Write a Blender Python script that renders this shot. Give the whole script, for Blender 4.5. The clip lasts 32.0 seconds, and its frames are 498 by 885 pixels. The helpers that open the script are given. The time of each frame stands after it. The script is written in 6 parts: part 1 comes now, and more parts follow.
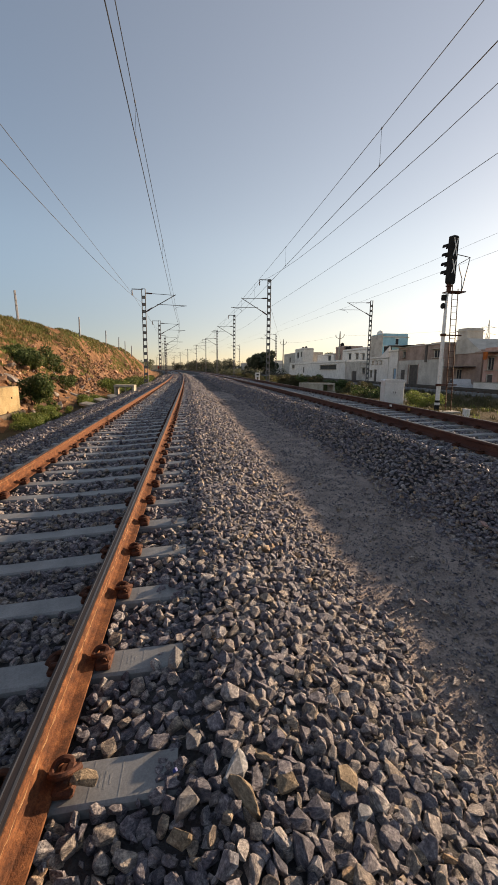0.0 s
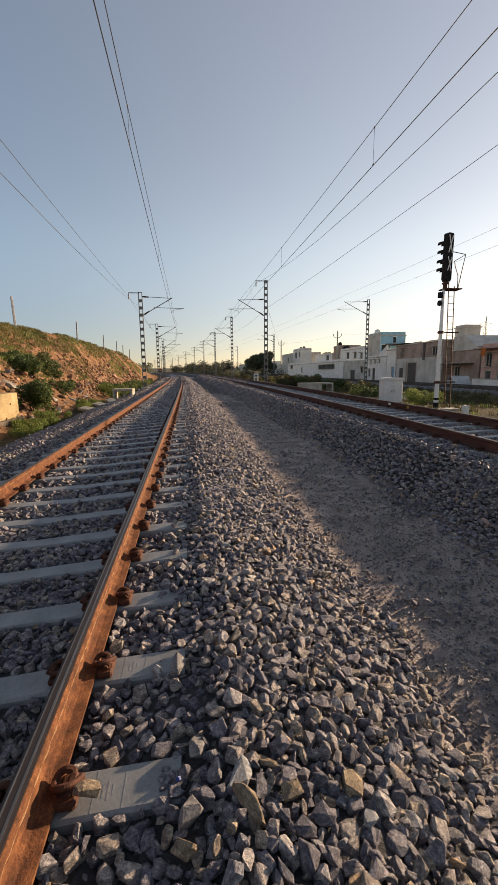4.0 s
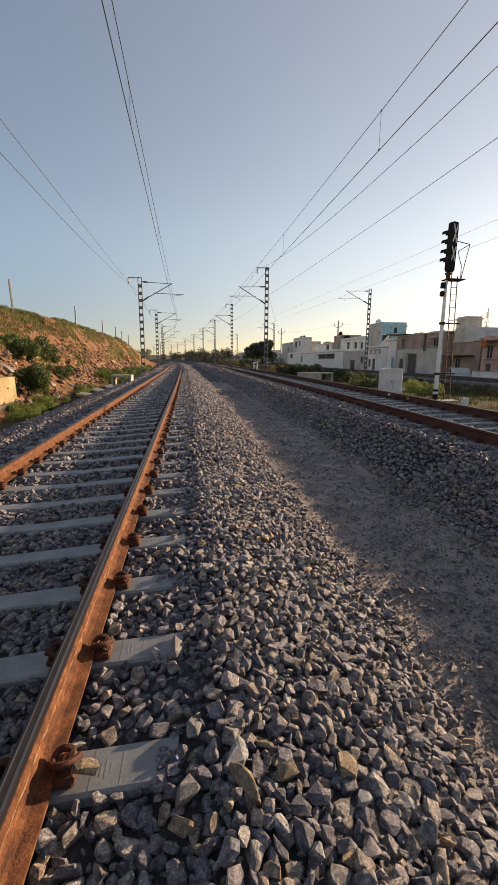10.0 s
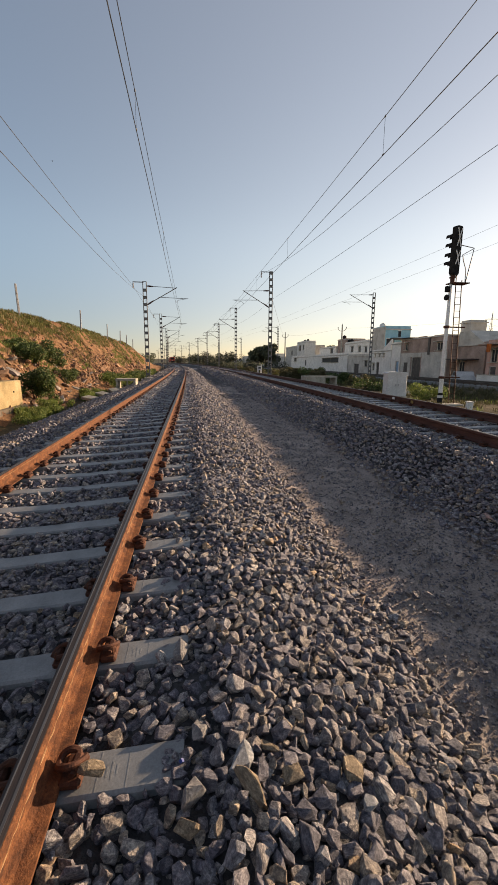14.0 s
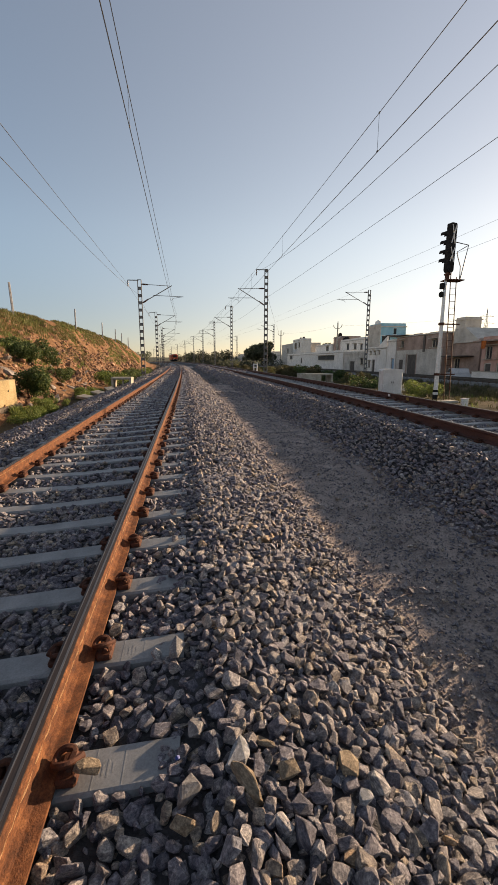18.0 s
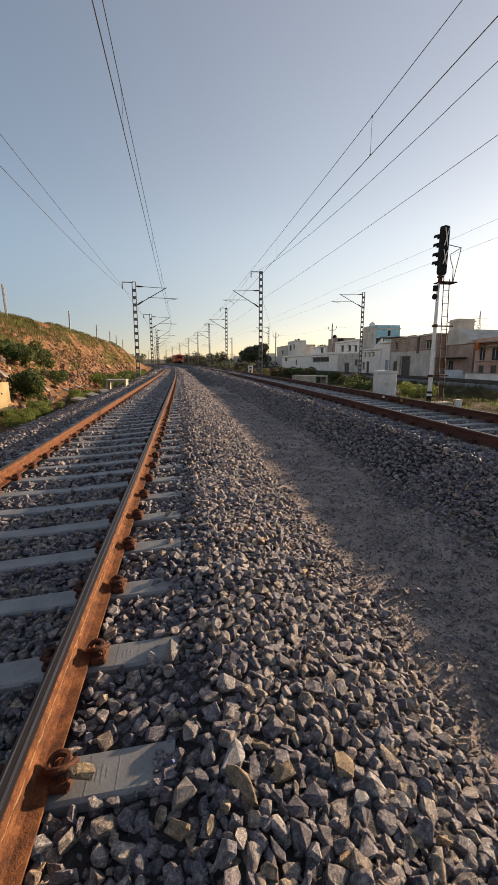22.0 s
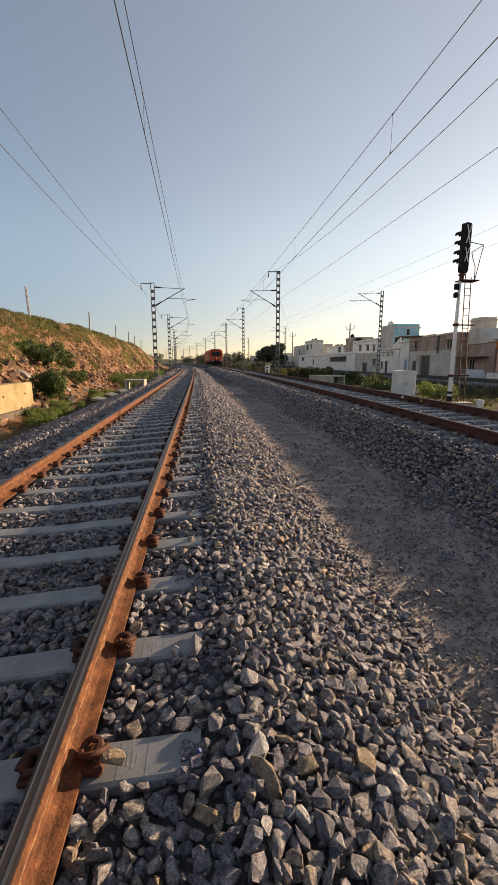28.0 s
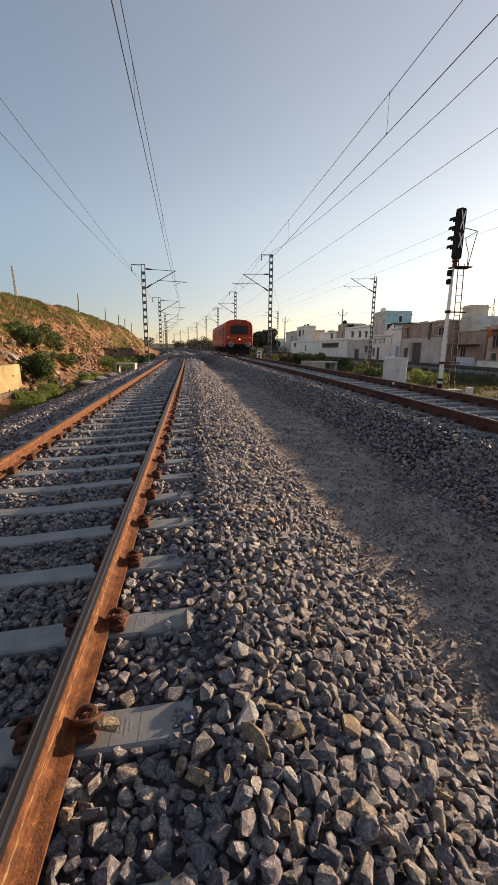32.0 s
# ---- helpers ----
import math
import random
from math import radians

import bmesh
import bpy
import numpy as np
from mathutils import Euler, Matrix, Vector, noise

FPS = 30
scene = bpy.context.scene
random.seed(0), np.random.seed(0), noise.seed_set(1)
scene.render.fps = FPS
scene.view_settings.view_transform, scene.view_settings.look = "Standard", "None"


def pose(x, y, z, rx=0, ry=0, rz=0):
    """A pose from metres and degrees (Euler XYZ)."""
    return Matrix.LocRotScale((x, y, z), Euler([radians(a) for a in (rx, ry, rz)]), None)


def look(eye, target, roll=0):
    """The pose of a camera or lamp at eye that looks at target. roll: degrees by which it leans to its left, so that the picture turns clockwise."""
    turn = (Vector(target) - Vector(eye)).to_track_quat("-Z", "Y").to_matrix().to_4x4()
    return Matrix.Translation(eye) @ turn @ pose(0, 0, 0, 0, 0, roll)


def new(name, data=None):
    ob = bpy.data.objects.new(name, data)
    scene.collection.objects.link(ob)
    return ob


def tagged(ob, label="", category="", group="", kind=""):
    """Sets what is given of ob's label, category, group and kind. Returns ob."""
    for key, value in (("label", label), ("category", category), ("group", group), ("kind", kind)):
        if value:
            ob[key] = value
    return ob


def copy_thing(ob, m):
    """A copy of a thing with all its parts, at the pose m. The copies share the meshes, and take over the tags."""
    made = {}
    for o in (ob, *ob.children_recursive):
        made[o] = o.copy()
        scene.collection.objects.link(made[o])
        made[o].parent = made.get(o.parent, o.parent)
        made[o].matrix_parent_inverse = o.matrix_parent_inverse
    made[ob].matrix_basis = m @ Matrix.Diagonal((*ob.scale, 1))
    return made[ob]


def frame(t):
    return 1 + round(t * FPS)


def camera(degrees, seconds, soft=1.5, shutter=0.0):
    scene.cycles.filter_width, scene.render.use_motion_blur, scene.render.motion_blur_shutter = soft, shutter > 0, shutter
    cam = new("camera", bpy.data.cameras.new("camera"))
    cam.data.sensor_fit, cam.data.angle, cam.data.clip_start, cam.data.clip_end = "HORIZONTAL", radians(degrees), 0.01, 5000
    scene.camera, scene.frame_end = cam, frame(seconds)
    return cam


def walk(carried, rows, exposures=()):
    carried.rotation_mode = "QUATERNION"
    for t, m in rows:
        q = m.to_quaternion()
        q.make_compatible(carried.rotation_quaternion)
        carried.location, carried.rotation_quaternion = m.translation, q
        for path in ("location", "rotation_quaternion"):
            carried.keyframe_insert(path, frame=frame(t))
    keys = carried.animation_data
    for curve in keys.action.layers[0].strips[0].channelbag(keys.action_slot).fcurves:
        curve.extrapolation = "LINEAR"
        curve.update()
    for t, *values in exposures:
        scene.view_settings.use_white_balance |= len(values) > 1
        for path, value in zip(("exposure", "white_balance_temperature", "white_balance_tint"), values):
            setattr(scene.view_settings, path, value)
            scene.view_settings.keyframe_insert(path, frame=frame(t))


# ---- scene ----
cam = camera(63.4, 32.0, 1.1)
PATH = [
    (0, (0.003, -0.043, 1.457), (0.276, 1.907, 1.107), 0.6),
    (0.5, (0.017, -0.039, 1.46), (0.297, 1.912, 1.122), 0.5),
    (1, (0.021, -0.042, 1.46), (0.308, 1.909, 1.125), 0.2),
    (1.5, (0.022, -0.041, 1.46), (0.3, 1.911, 1.125), 0.3),
    (2, (0.024, -0.035, 1.465), (0.322, 1.914, 1.131), -0.5),
    (2.5, (0.017, -0.03, 1.467), (0.282, 1.924, 1.136), -1.0),
    (3, (0.021, -0.029, 1.461), (0.317, 1.916, 1.102), -0.4),
    (3.5, (0.016, -0.033, 1.465), (0.301, 1.916, 1.121), -0.5),
    (5.5, (0.013, -0.027, 1.463), (0.277, 1.925, 1.117), -0.7),
    (6, (0.014, -0.027, 1.465), (0.294, 1.923, 1.122), -0.8),
    (6.5, (0.016, -0.032, 1.466), (0.292, 1.924, 1.148), -1.0),
    (7, (0.021, -0.033, 1.466), (0.301, 1.922, 1.151), -0.8),
    (7.5, (0.027, -0.037, 1.468), (0.325, 1.912, 1.133), 0.2),
    (8, (0.029, -0.032, 1.459), (0.33, 1.911, 1.092), 0.4),
    (8.5, (0.023, -0.025, 1.453), (0.324, 1.915, 1.07), 0.5),
    (9, (0.011, -0.026, 1.456), (0.316, 1.917, 1.093), 0.3),
    (9.5, (0.002, -0.029, 1.457), (0.303, 1.914, 1.088), 0.5),
    (10, (0.003, -0.021, 1.449), (0.284, 1.919, 1.05), 0.4),
    (10.5, (0.004, -0.026, 1.45), (0.294, 1.912, 1.052), 0.9),
    (11, (0.004, -0.031, 1.453), (0.287, 1.909, 1.056), 0.9),
    (11.5, (0.004, -0.031, 1.453), (0.289, 1.908, 1.054), 0.5),
    (12, (0.003, -0.024, 1.448), (0.293, 1.913, 1.043), 0.7),
    (12.5, (0.001, -0.021, 1.447), (0.298, 1.914, 1.038), 0.5),
    (13, (-0.004, -0.025, 1.451), (0.288, 1.914, 1.061), 0.6),
    (13.5, (-0.007, -0.026, 1.453), (0.274, 1.917, 1.073), 0.5),
    (14, (-0.007, -0.03, 1.45), (0.256, 1.915, 1.068), 0.4),
    (14.5, (-0.005, -0.031, 1.45), (0.266, 1.913, 1.066), 0.3),
    (16.5, (0.004, -0.031, 1.448), (0.274, 1.911, 1.054), 0.2),
    (17, (0.004, -0.029, 1.445), (0.277, 1.912, 1.051), 0.3),
    (17.5, (0.006, -0.028, 1.444), (0.291, 1.912, 1.053), 0.1),
    (18, (0.003, -0.03, 1.444), (0.283, 1.911, 1.053), 0.1),
    (18.5, (0.003, -0.03, 1.444), (0.281, 1.91, 1.046), 0.2),
    (19, (0.009, -0.031, 1.444), (0.301, 1.909, 1.056), 0.1),
    (19.5, (0.007, -0.032, 1.447), (0.296, 1.907, 1.054), 0.2),
    (20, (0.006, -0.03, 1.444), (0.29, 1.909, 1.045), 0.2),
    (20.5, (0.005, -0.032, 1.443), (0.288, 1.909, 1.049), 0.1),
    (21, (0.007, -0.035, 1.449), (0.296, 1.907, 1.067), 0.0),
    (21.5, (0.009, -0.033, 1.446), (0.299, 1.908, 1.06), -0.2),
    (22, (0.008, -0.032, 1.445), (0.311, 1.907, 1.063), 0.0),
    (22.5, (0.007, -0.029, 1.446), (0.315, 1.91, 1.066), 0.1),
    (23, (0.007, -0.025, 1.456), (0.349, 1.919, 1.13), 0.7),
    (23.5, (-0.027, 0.001, 1.479), (0.26, 1.967, 1.249), 0.7),
    (24, (-0.038, 0.016, 1.488), (0.261, 1.983, 1.284), 1.3),
    (24.5, (-0.028, 0.019, 1.483), (0.261, 1.985, 1.259), 0.9),
    (25, (-0.024, 0.022, 1.477), (0.261, 1.985, 1.222), 1.2),
    (25.5, (-0.013, 0.002, 1.483), (0.22, 1.969, 1.202), -0.1),
    (26, (-0.005, -0.021, 1.469), (0.199, 1.934, 1.096), 0.5),
    (26.5, (-0.005, -0.046, 1.464), (0.216, 1.907, 1.09), -0.2),
    (28.5, (-0.039, -0.075, 1.453), (0.189, 1.872, 1.057), -0.0),
    (29, (-0.034, -0.084, 1.443), (0.227, 1.853, 1.017), 0.4),
    (29.5, (-0.035, -0.087, 1.437), (0.225, 1.841, 0.976), 0.5),
    (30, (-0.036, -0.083, 1.427), (0.216, 1.845, 0.959), 0.4),
    (30.5, (-0.039, -0.086, 1.429), (0.204, 1.843, 0.961), 0.6),
    (31, (-0.042, -0.088, 1.43), (0.212, 1.842, 0.973), 0.6),
    (31.5, (-0.044, -0.091, 1.43), (0.218, 1.841, 0.981), 0.6),
    (32, (-0.041, -0.09, 1.428), (0.225, 1.84, 0.977), 0.6),
]
walk(cam, [(t, look(e, g, r)) for t, e, g, r in PATH], [(0.0, 0.75, 8500, 18), (3.0, 0.74, 8500, 18), (23.0, 0.75, 8500, 18), (24.5, 0.75, 8500, 18), (26.0, 0.88, 8600, 18), (28.5, 0.82, 8600, 18), (32.0, 0.82, 8600, 18)])

# ---- world, sun and sky ----
SUN_AZ, SUN_EL = radians(66), radians(12.8)
world = bpy.data.worlds.new("world")
scene.world = world
world.use_nodes = True
wn = world.node_tree.nodes
sky = wn.new("ShaderNodeTexSky")
sky.sky_type = "NISHITA"
sky.sun_disc = False
sky.sun_elevation = SUN_EL
sky.sun_rotation = SUN_AZ
sky.altitude = 1800
sky.air_density, sky.dust_density, sky.ozone_density = 0.95, 1.0, 1.3
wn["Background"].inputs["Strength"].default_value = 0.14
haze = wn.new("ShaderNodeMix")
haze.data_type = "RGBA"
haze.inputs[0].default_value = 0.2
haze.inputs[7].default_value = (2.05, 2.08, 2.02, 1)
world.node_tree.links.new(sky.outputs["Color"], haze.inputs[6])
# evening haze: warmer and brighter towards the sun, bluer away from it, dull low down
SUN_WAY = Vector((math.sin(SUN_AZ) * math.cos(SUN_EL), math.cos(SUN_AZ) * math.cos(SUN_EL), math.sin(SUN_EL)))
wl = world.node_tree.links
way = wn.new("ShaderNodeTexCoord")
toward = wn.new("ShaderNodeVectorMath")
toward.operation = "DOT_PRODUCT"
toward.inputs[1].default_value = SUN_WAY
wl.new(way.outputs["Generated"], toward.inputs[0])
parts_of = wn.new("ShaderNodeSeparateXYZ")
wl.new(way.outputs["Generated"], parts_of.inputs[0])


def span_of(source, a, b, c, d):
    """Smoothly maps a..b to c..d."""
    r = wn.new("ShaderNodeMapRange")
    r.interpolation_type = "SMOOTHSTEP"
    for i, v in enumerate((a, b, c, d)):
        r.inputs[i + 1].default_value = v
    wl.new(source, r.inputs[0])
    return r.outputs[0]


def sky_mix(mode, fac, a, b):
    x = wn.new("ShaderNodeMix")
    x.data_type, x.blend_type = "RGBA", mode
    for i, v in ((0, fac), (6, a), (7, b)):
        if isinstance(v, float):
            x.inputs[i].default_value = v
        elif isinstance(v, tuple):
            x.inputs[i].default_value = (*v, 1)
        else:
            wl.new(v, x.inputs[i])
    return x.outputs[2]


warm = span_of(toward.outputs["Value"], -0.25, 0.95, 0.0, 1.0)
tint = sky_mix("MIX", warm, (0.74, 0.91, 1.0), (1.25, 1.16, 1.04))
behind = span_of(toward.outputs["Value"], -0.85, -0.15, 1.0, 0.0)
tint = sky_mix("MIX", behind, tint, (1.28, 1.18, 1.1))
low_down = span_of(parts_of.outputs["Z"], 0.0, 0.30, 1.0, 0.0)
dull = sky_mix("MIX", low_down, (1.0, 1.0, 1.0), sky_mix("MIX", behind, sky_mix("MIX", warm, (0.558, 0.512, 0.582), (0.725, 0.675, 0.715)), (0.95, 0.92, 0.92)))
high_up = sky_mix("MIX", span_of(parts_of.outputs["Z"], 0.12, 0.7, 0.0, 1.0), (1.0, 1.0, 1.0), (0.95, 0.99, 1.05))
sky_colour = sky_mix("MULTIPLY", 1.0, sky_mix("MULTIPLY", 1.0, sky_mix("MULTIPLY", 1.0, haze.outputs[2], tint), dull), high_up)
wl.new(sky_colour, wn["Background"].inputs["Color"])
sun = new("sun", bpy.data.lights.new("sun", "SUN"))
sun.data.energy, sun.data.angle, sun.data.color = 5.6, radians(1.0), (1.0, 0.85, 0.68)
sun.matrix_world = look((0, 0, 0), (-math.sin(SUN_AZ) * math.cos(SUN_EL), -math.cos(SUN_AZ) * math.cos(SUN_EL), -math.sin(SUN_EL)))

# ---- mesh helpers ----


class Build:
    """Gathers vertices and faces of one mesh."""

    def __init__(self):
        self.v, self.f = [], []

    def add(self, verts, faces, m=None):
        n = len(self.v)
        self.v += [tuple(m @ Vector(p)) for p in verts] if m is not None else [tuple(p) for p in verts]
        self.f += [tuple(i + n for i in q) for q in faces]
        return self

    def box(self, cx, cy, cz, sx, sy, sz, bevel=0.0, m=None, taper=1.0):
        hx, hy, hz = sx / 2, sy / 2, sz / 2
        if not bevel:
            vs = [(cx + a * hx * (taper if c > 0 else 1), cy + b * hy * (taper if c > 0 else 1), cz + c * hz) for a in (-1, 1) for b in (-1, 1) for c in (-1, 1)]
            return self.add(vs, [(0, 1, 3, 2), (4, 6, 7, 5), (0, 4, 5, 1), (2, 3, 7, 6), (0, 2, 6, 4), (1, 5, 7, 3)], m)
        vs, index = [], {}
        for a in (-1, 1):
            for b in (-1, 1):
                for c in (-1, 1):
                    k = taper if c > 0 else 1
                    for axis in range(3):
                        h = [hx * k - bevel, hy * k - bevel, hz - bevel]
                        h[axis] += bevel
                        index[a, b, c, axis] = len(vs)
                        vs.append((cx + a * h[0], cy + b * h[1], cz + c * h[2]))
        fs = []
        for s in (-1, 1):
            o = 1 if s > 0 else -1
            for axis in range(3):
                ring = [(-1, -1), (1, -1), (1, 1), (-1, 1)][::o]
                quad = []
                for p, q in ring:
                    key = [0, 0, 0]
                    key[axis], key[(axis + 1) % 3], key[(axis + 2) % 3] = s, p, q
                    quad.append(index[(*key, axis)])
                fs.append(tuple(quad))
        for axis in range(3):
            i, j = (axis + 1) % 3, (axis + 2) % 3
            for p in (-1, 1):
                for q in (-1, 1):
                    lo, hi = [0, 0, 0], [0, 0, 0]
                    lo[axis], hi[axis], lo[i], hi[i], lo[j], hi[j] = -1, 1, p, p, q, q
                    quad = (index[(*lo, i)], index[(*hi, i)], index[(*hi, j)], index[(*lo, j)])
                    fs.append(quad if p * q < 0 else quad[::-1])
        for a in (-1, 1):
            for b in (-1, 1):
                for c in (-1, 1):
                    t = (index[a, b, c, 0], index[a, b, c, 1], index[a, b, c, 2])
                    fs.append(t if a * b * c > 0 else t[::-1])
        return self.add(vs, fs, m)

    def tube(self, path, radius, seg=6, caps=True):
        path = [Vector(p) for p in path]
        rs = radius if isinstance(radius, (list, tuple)) else [radius] * len(path)
        vs, fs = [], []
        side = None
        for i, p in enumerate(path):
            d = (path[min(i + 1, len(path) - 1)] - path[max(i - 1, 0)]).normalized()
            if side is None:
                side = d.orthogonal().normalized()
            side = (side - d * side.dot(d)).normalized()
            up = d.cross(side)
            for k in range(seg):
                a = 2 * math.pi * k / seg
                vs.append(p + (side * math.cos(a) + up * math.sin(a)) * rs[i])
        for i in range(len(path) - 1):
            for k in range(seg):
                l = (k + 1) % seg
                fs.append((i * seg + k, i * seg + l, (i + 1) * seg + l, (i + 1) * seg + k))
        if caps:
            fs += [tuple(range(seg))[::-1], tuple((len(path) - 1) * seg + k for k in range(seg))]
        return self.add(vs, fs)

    def lathe(self, profile, seg=12, m=None):
        vs, fs = [], []
        for r, z in profile:
            for k in range(seg):
                a = 2 * math.pi * k / seg
                vs.append((r * math.cos(a), r * math.sin(a), z))
        for i in range(len(profile) - 1):
            for k in range(seg):
                l = (k + 1) % seg
                fs.append((i * seg + k, i * seg + l, (i + 1) * seg + l, (i + 1) * seg + k))
        fs += [tuple(range(seg))[::-1], tuple((len(profile) - 1) * seg + k for k in range(seg))]
        return self.add(vs, fs, m)

    def sweep(self, profile, frames):
        """A closed outline (across, up) along frames of (origin, across, up)."""
        n = len(profile)
        vs, fs = [], []
        for o, a, u in frames:
            vs += [Vector(o) + Vector(a) * p + Vector(u) * q for p, q in profile]
        for i in range(len(frames) - 1):
            for k in range(n):
                l = (k + 1) % n
                fs.append((i * n + k, (i + 1) * n + k, (i + 1) * n + l, i * n + l))
        fs += [tuple(range(n)), tuple((len(frames) - 1) * n + k for k in range(n))[::-1]]
        return self.add(vs, fs)

    def mesh(self, name, material, smooth=False):
        me = bpy.data.meshes.new(name)
        me.from_pydata(self.v, [], self.f)
        for m in material if isinstance(material, (list, tuple)) else [material]:
            me.materials.append(m)
        if smooth:
            me.shade_smooth()
        me.update()
        return me


def part(name, built, material, parent, label="", smooth=False, kind=""):
    me = built.mesh(name, material, smooth) if isinstance(built, Build) else built
    ob = new(name, me)
    ob.parent = parent
    return tagged(ob, label=label, kind=kind)


def thing(name, m, label, category, group="", kind=""):
    ob = new(name)
    ob.empty_display_size = 0.2
    ob.matrix_basis = m
    return tagged(ob, label, category, group, kind)


def fast_mesh(name, verts, faces, material):
    """A mesh out of arrays; all faces have the same count of corners."""
    me = bpy.data.meshes.new(name)
    n, k = faces.shape
    me.vertices.add(len(verts))
    me.vertices.foreach_set("co", np.ascontiguousarray(verts, np.float32).ravel())
    me.loops.add(n * k)
    me.loops.foreach_set("vertex_index", np.ascontiguousarray(faces, np.int32).ravel())
    me.polygons.add(n)
    me.polygons.foreach_set("loop_start", np.arange(0, n * k, k, dtype=np.int32))
    me.polygons.foreach_set("loop_total", np.full(n, k, np.int32))
    me.materials.append(material)
    me.update(calc_edges=True)
    me.shade_flat()
    return me


# ---- materials ----


def material(name, rough=0.8, metal=0.0, spec=0.3):
    m = bpy.data.materials.new(name)
    m.use_nodes = True
    b = m.node_tree.nodes["Principled BSDF"]
    b.inputs["Roughness"].default_value = rough
    b.inputs["Metallic"].default_value = metal
    b.inputs["Specular IOR Level"].default_value = spec
    return m, m.node_tree.nodes, m.node_tree.links, b


def ramp(nodes, links, source, stops):
    r = nodes.new("ShaderNodeValToRGB")
    e = r.color_ramp.elements
    while len(e) < len(stops):
        e.new(0.5)
    for el, (p, c) in zip(e, stops):
        el.position, el.color = p, (*c, 1)
    links.new(source, r.inputs["Fac"])
    return r.outputs["Color"]


def grain(nodes, links, scale, detail=6.0, rough=0.6, stretch=None, kind="Object"):
    co = nodes.new("ShaderNodeTexCoord")
    t = nodes.new("ShaderNodeTexNoise")
    t.inputs["Scale"].default_value, t.inputs["Detail"].default_value, t.inputs["Roughness"].default_value = scale, detail, rough
    src = co.outputs[kind]
    if stretch:
        mp = nodes.new("ShaderNodeMapping")
        mp.inputs["Scale"].default_value = stretch
        links.new(src, mp.inputs["Vector"])
        src = mp.outputs["Vector"]
    links.new(src, t.inputs["Vector"])
    return t.outputs["Fac"]


def blend(nodes, links, a, b, fac, mode="MULTIPLY"):
    x = nodes.new("ShaderNodeMix")
    x.data_type, x.blend_type = "RGBA", mode
    if isinstance(fac, float):
        x.inputs[0].default_value = fac
    else:
        links.new(fac, x.inputs[0])
    for s, v in ((6, a), (7, b)):
        if isinstance(v, tuple):
            x.inputs[s].default_value = (*v, 1)
        else:
            links.new(v, x.inputs[s])
    return x.outputs[2]


def bump(nodes, links, b, height, strength, distance):
    n = nodes.new("ShaderNodeBump")
    n.inputs["Strength"].default_value, n.inputs["Distance"].default_value = strength, distance
    links.new(height, n.inputs["Height"])
    links.new(n.outputs["Normal"], b.inputs["Normal"])


def worn(name, dark, mid, light, scale=4.0, fine=60.0, rough=0.8, metal=0.0, bumpy=0.3, distance=0.01, spec=0.3, stretch=None, kind="Object", island=None, low=0.5, high=1.3, stops=(0.30, 0.52, 0.72)):
    """A surface with blotches at one scale, grain at another and fine relief; island: colours that vary from piece to piece."""
    m, n, l, b = material(name, rough, metal, spec)
    base = ramp(n, l, grain(n, l, scale, stretch=stretch, kind=kind), list(zip(stops, (dark, mid, light))))
    fine_fac = grain(n, l, fine, 4, 0.7, stretch, kind)
    base = blend(n, l, base, ramp(n, l, fine_fac, [(0.3, (low, low, low)), (0.7, (high, high, high))]), 0.8)
    if island:
        g = n.new("ShaderNodeNewGeometry")
        base = blend(n, l, base, ramp(n, l, g.outputs["Random Per Island"], island), 1.0)
    l.new(base, b.inputs["Base Color"])
    bump(n, l, b, fine_fac, bumpy, distance)
    return m


STONE_TINTS = [(0.0, (0.42, 0.43, 0.52)), (0.25, (0.68, 0.68, 0.80)), (0.5, (0.92, 0.89, 0.95)), (0.68, (1.1, 1.03, 0.97)), (0.8, (1.25, 1.07, 0.84)), (0.88, (0.85, 0.92, 1.05)), (0.96, (1.6, 1.55, 1.48)), (1.0, (1.5, 1.08, 0.68))]
M_STONE = worn("ballast stone", (0.12, 0.1145, 0.1235), (0.216, 0.205, 0.207), (0.39, 0.364, 0.334), 30, 120, 0.72, spec=0.35, bumpy=1.0, distance=0.012, low=0.4, high=1.5, stops=(0.36, 0.5, 0.64), stretch=(1, 1, 2.2), island=STONE_TINTS)
M_STONE_OWN = worn("ballast stone apart", (0.12, 0.1145, 0.1235), (0.216, 0.205, 0.207), (0.39, 0.364, 0.334), 1.9, 7.5, 0.72, spec=0.35, bumpy=1.0, distance=0.012, low=0.4, high=1.5, stops=(0.36, 0.5, 0.64), stretch=(1, 1, 2.4))
n_, l_ = M_STONE_OWN.node_tree.nodes, M_STONE_OWN.node_tree.links
b_ = n_["Principled BSDF"]
own = n_.new("ShaderNodeObjectInfo")
was = b_.inputs["Base Color"].links[0].from_socket
l_.new(blend(n_, l_, was, ramp(n_, l_, own.outputs["Random"], STONE_TINTS), 1.0), b_.inputs["Base Color"])
# much darker than the stones: shade of the gaps put into the bed's colour
M_BED_SHADE = worn("shade-dark ballast bed", (0.04, 0.039, 0.042), (0.065, 0.063, 0.065), (0.10, 0.096, 0.096), 1.2, 34, 0.95, bumpy=1.0, distance=0.05)
M_PATH = worn("dusty track path", (0.222, 0.186, 0.171), (0.333, 0.277, 0.25), (0.444, 0.362, 0.321), 2.6, 60, 0.95, bumpy=1.0, distance=0.03, low=0.5, high=1.4)
M_SOIL = worn("dry grassy soil", (0.056, 0.048, 0.031), (0.093, 0.076, 0.049), (0.132, 0.104, 0.069), 0.7, 14, 1.0, bumpy=0.8, distance=0.06, spec=0.03)
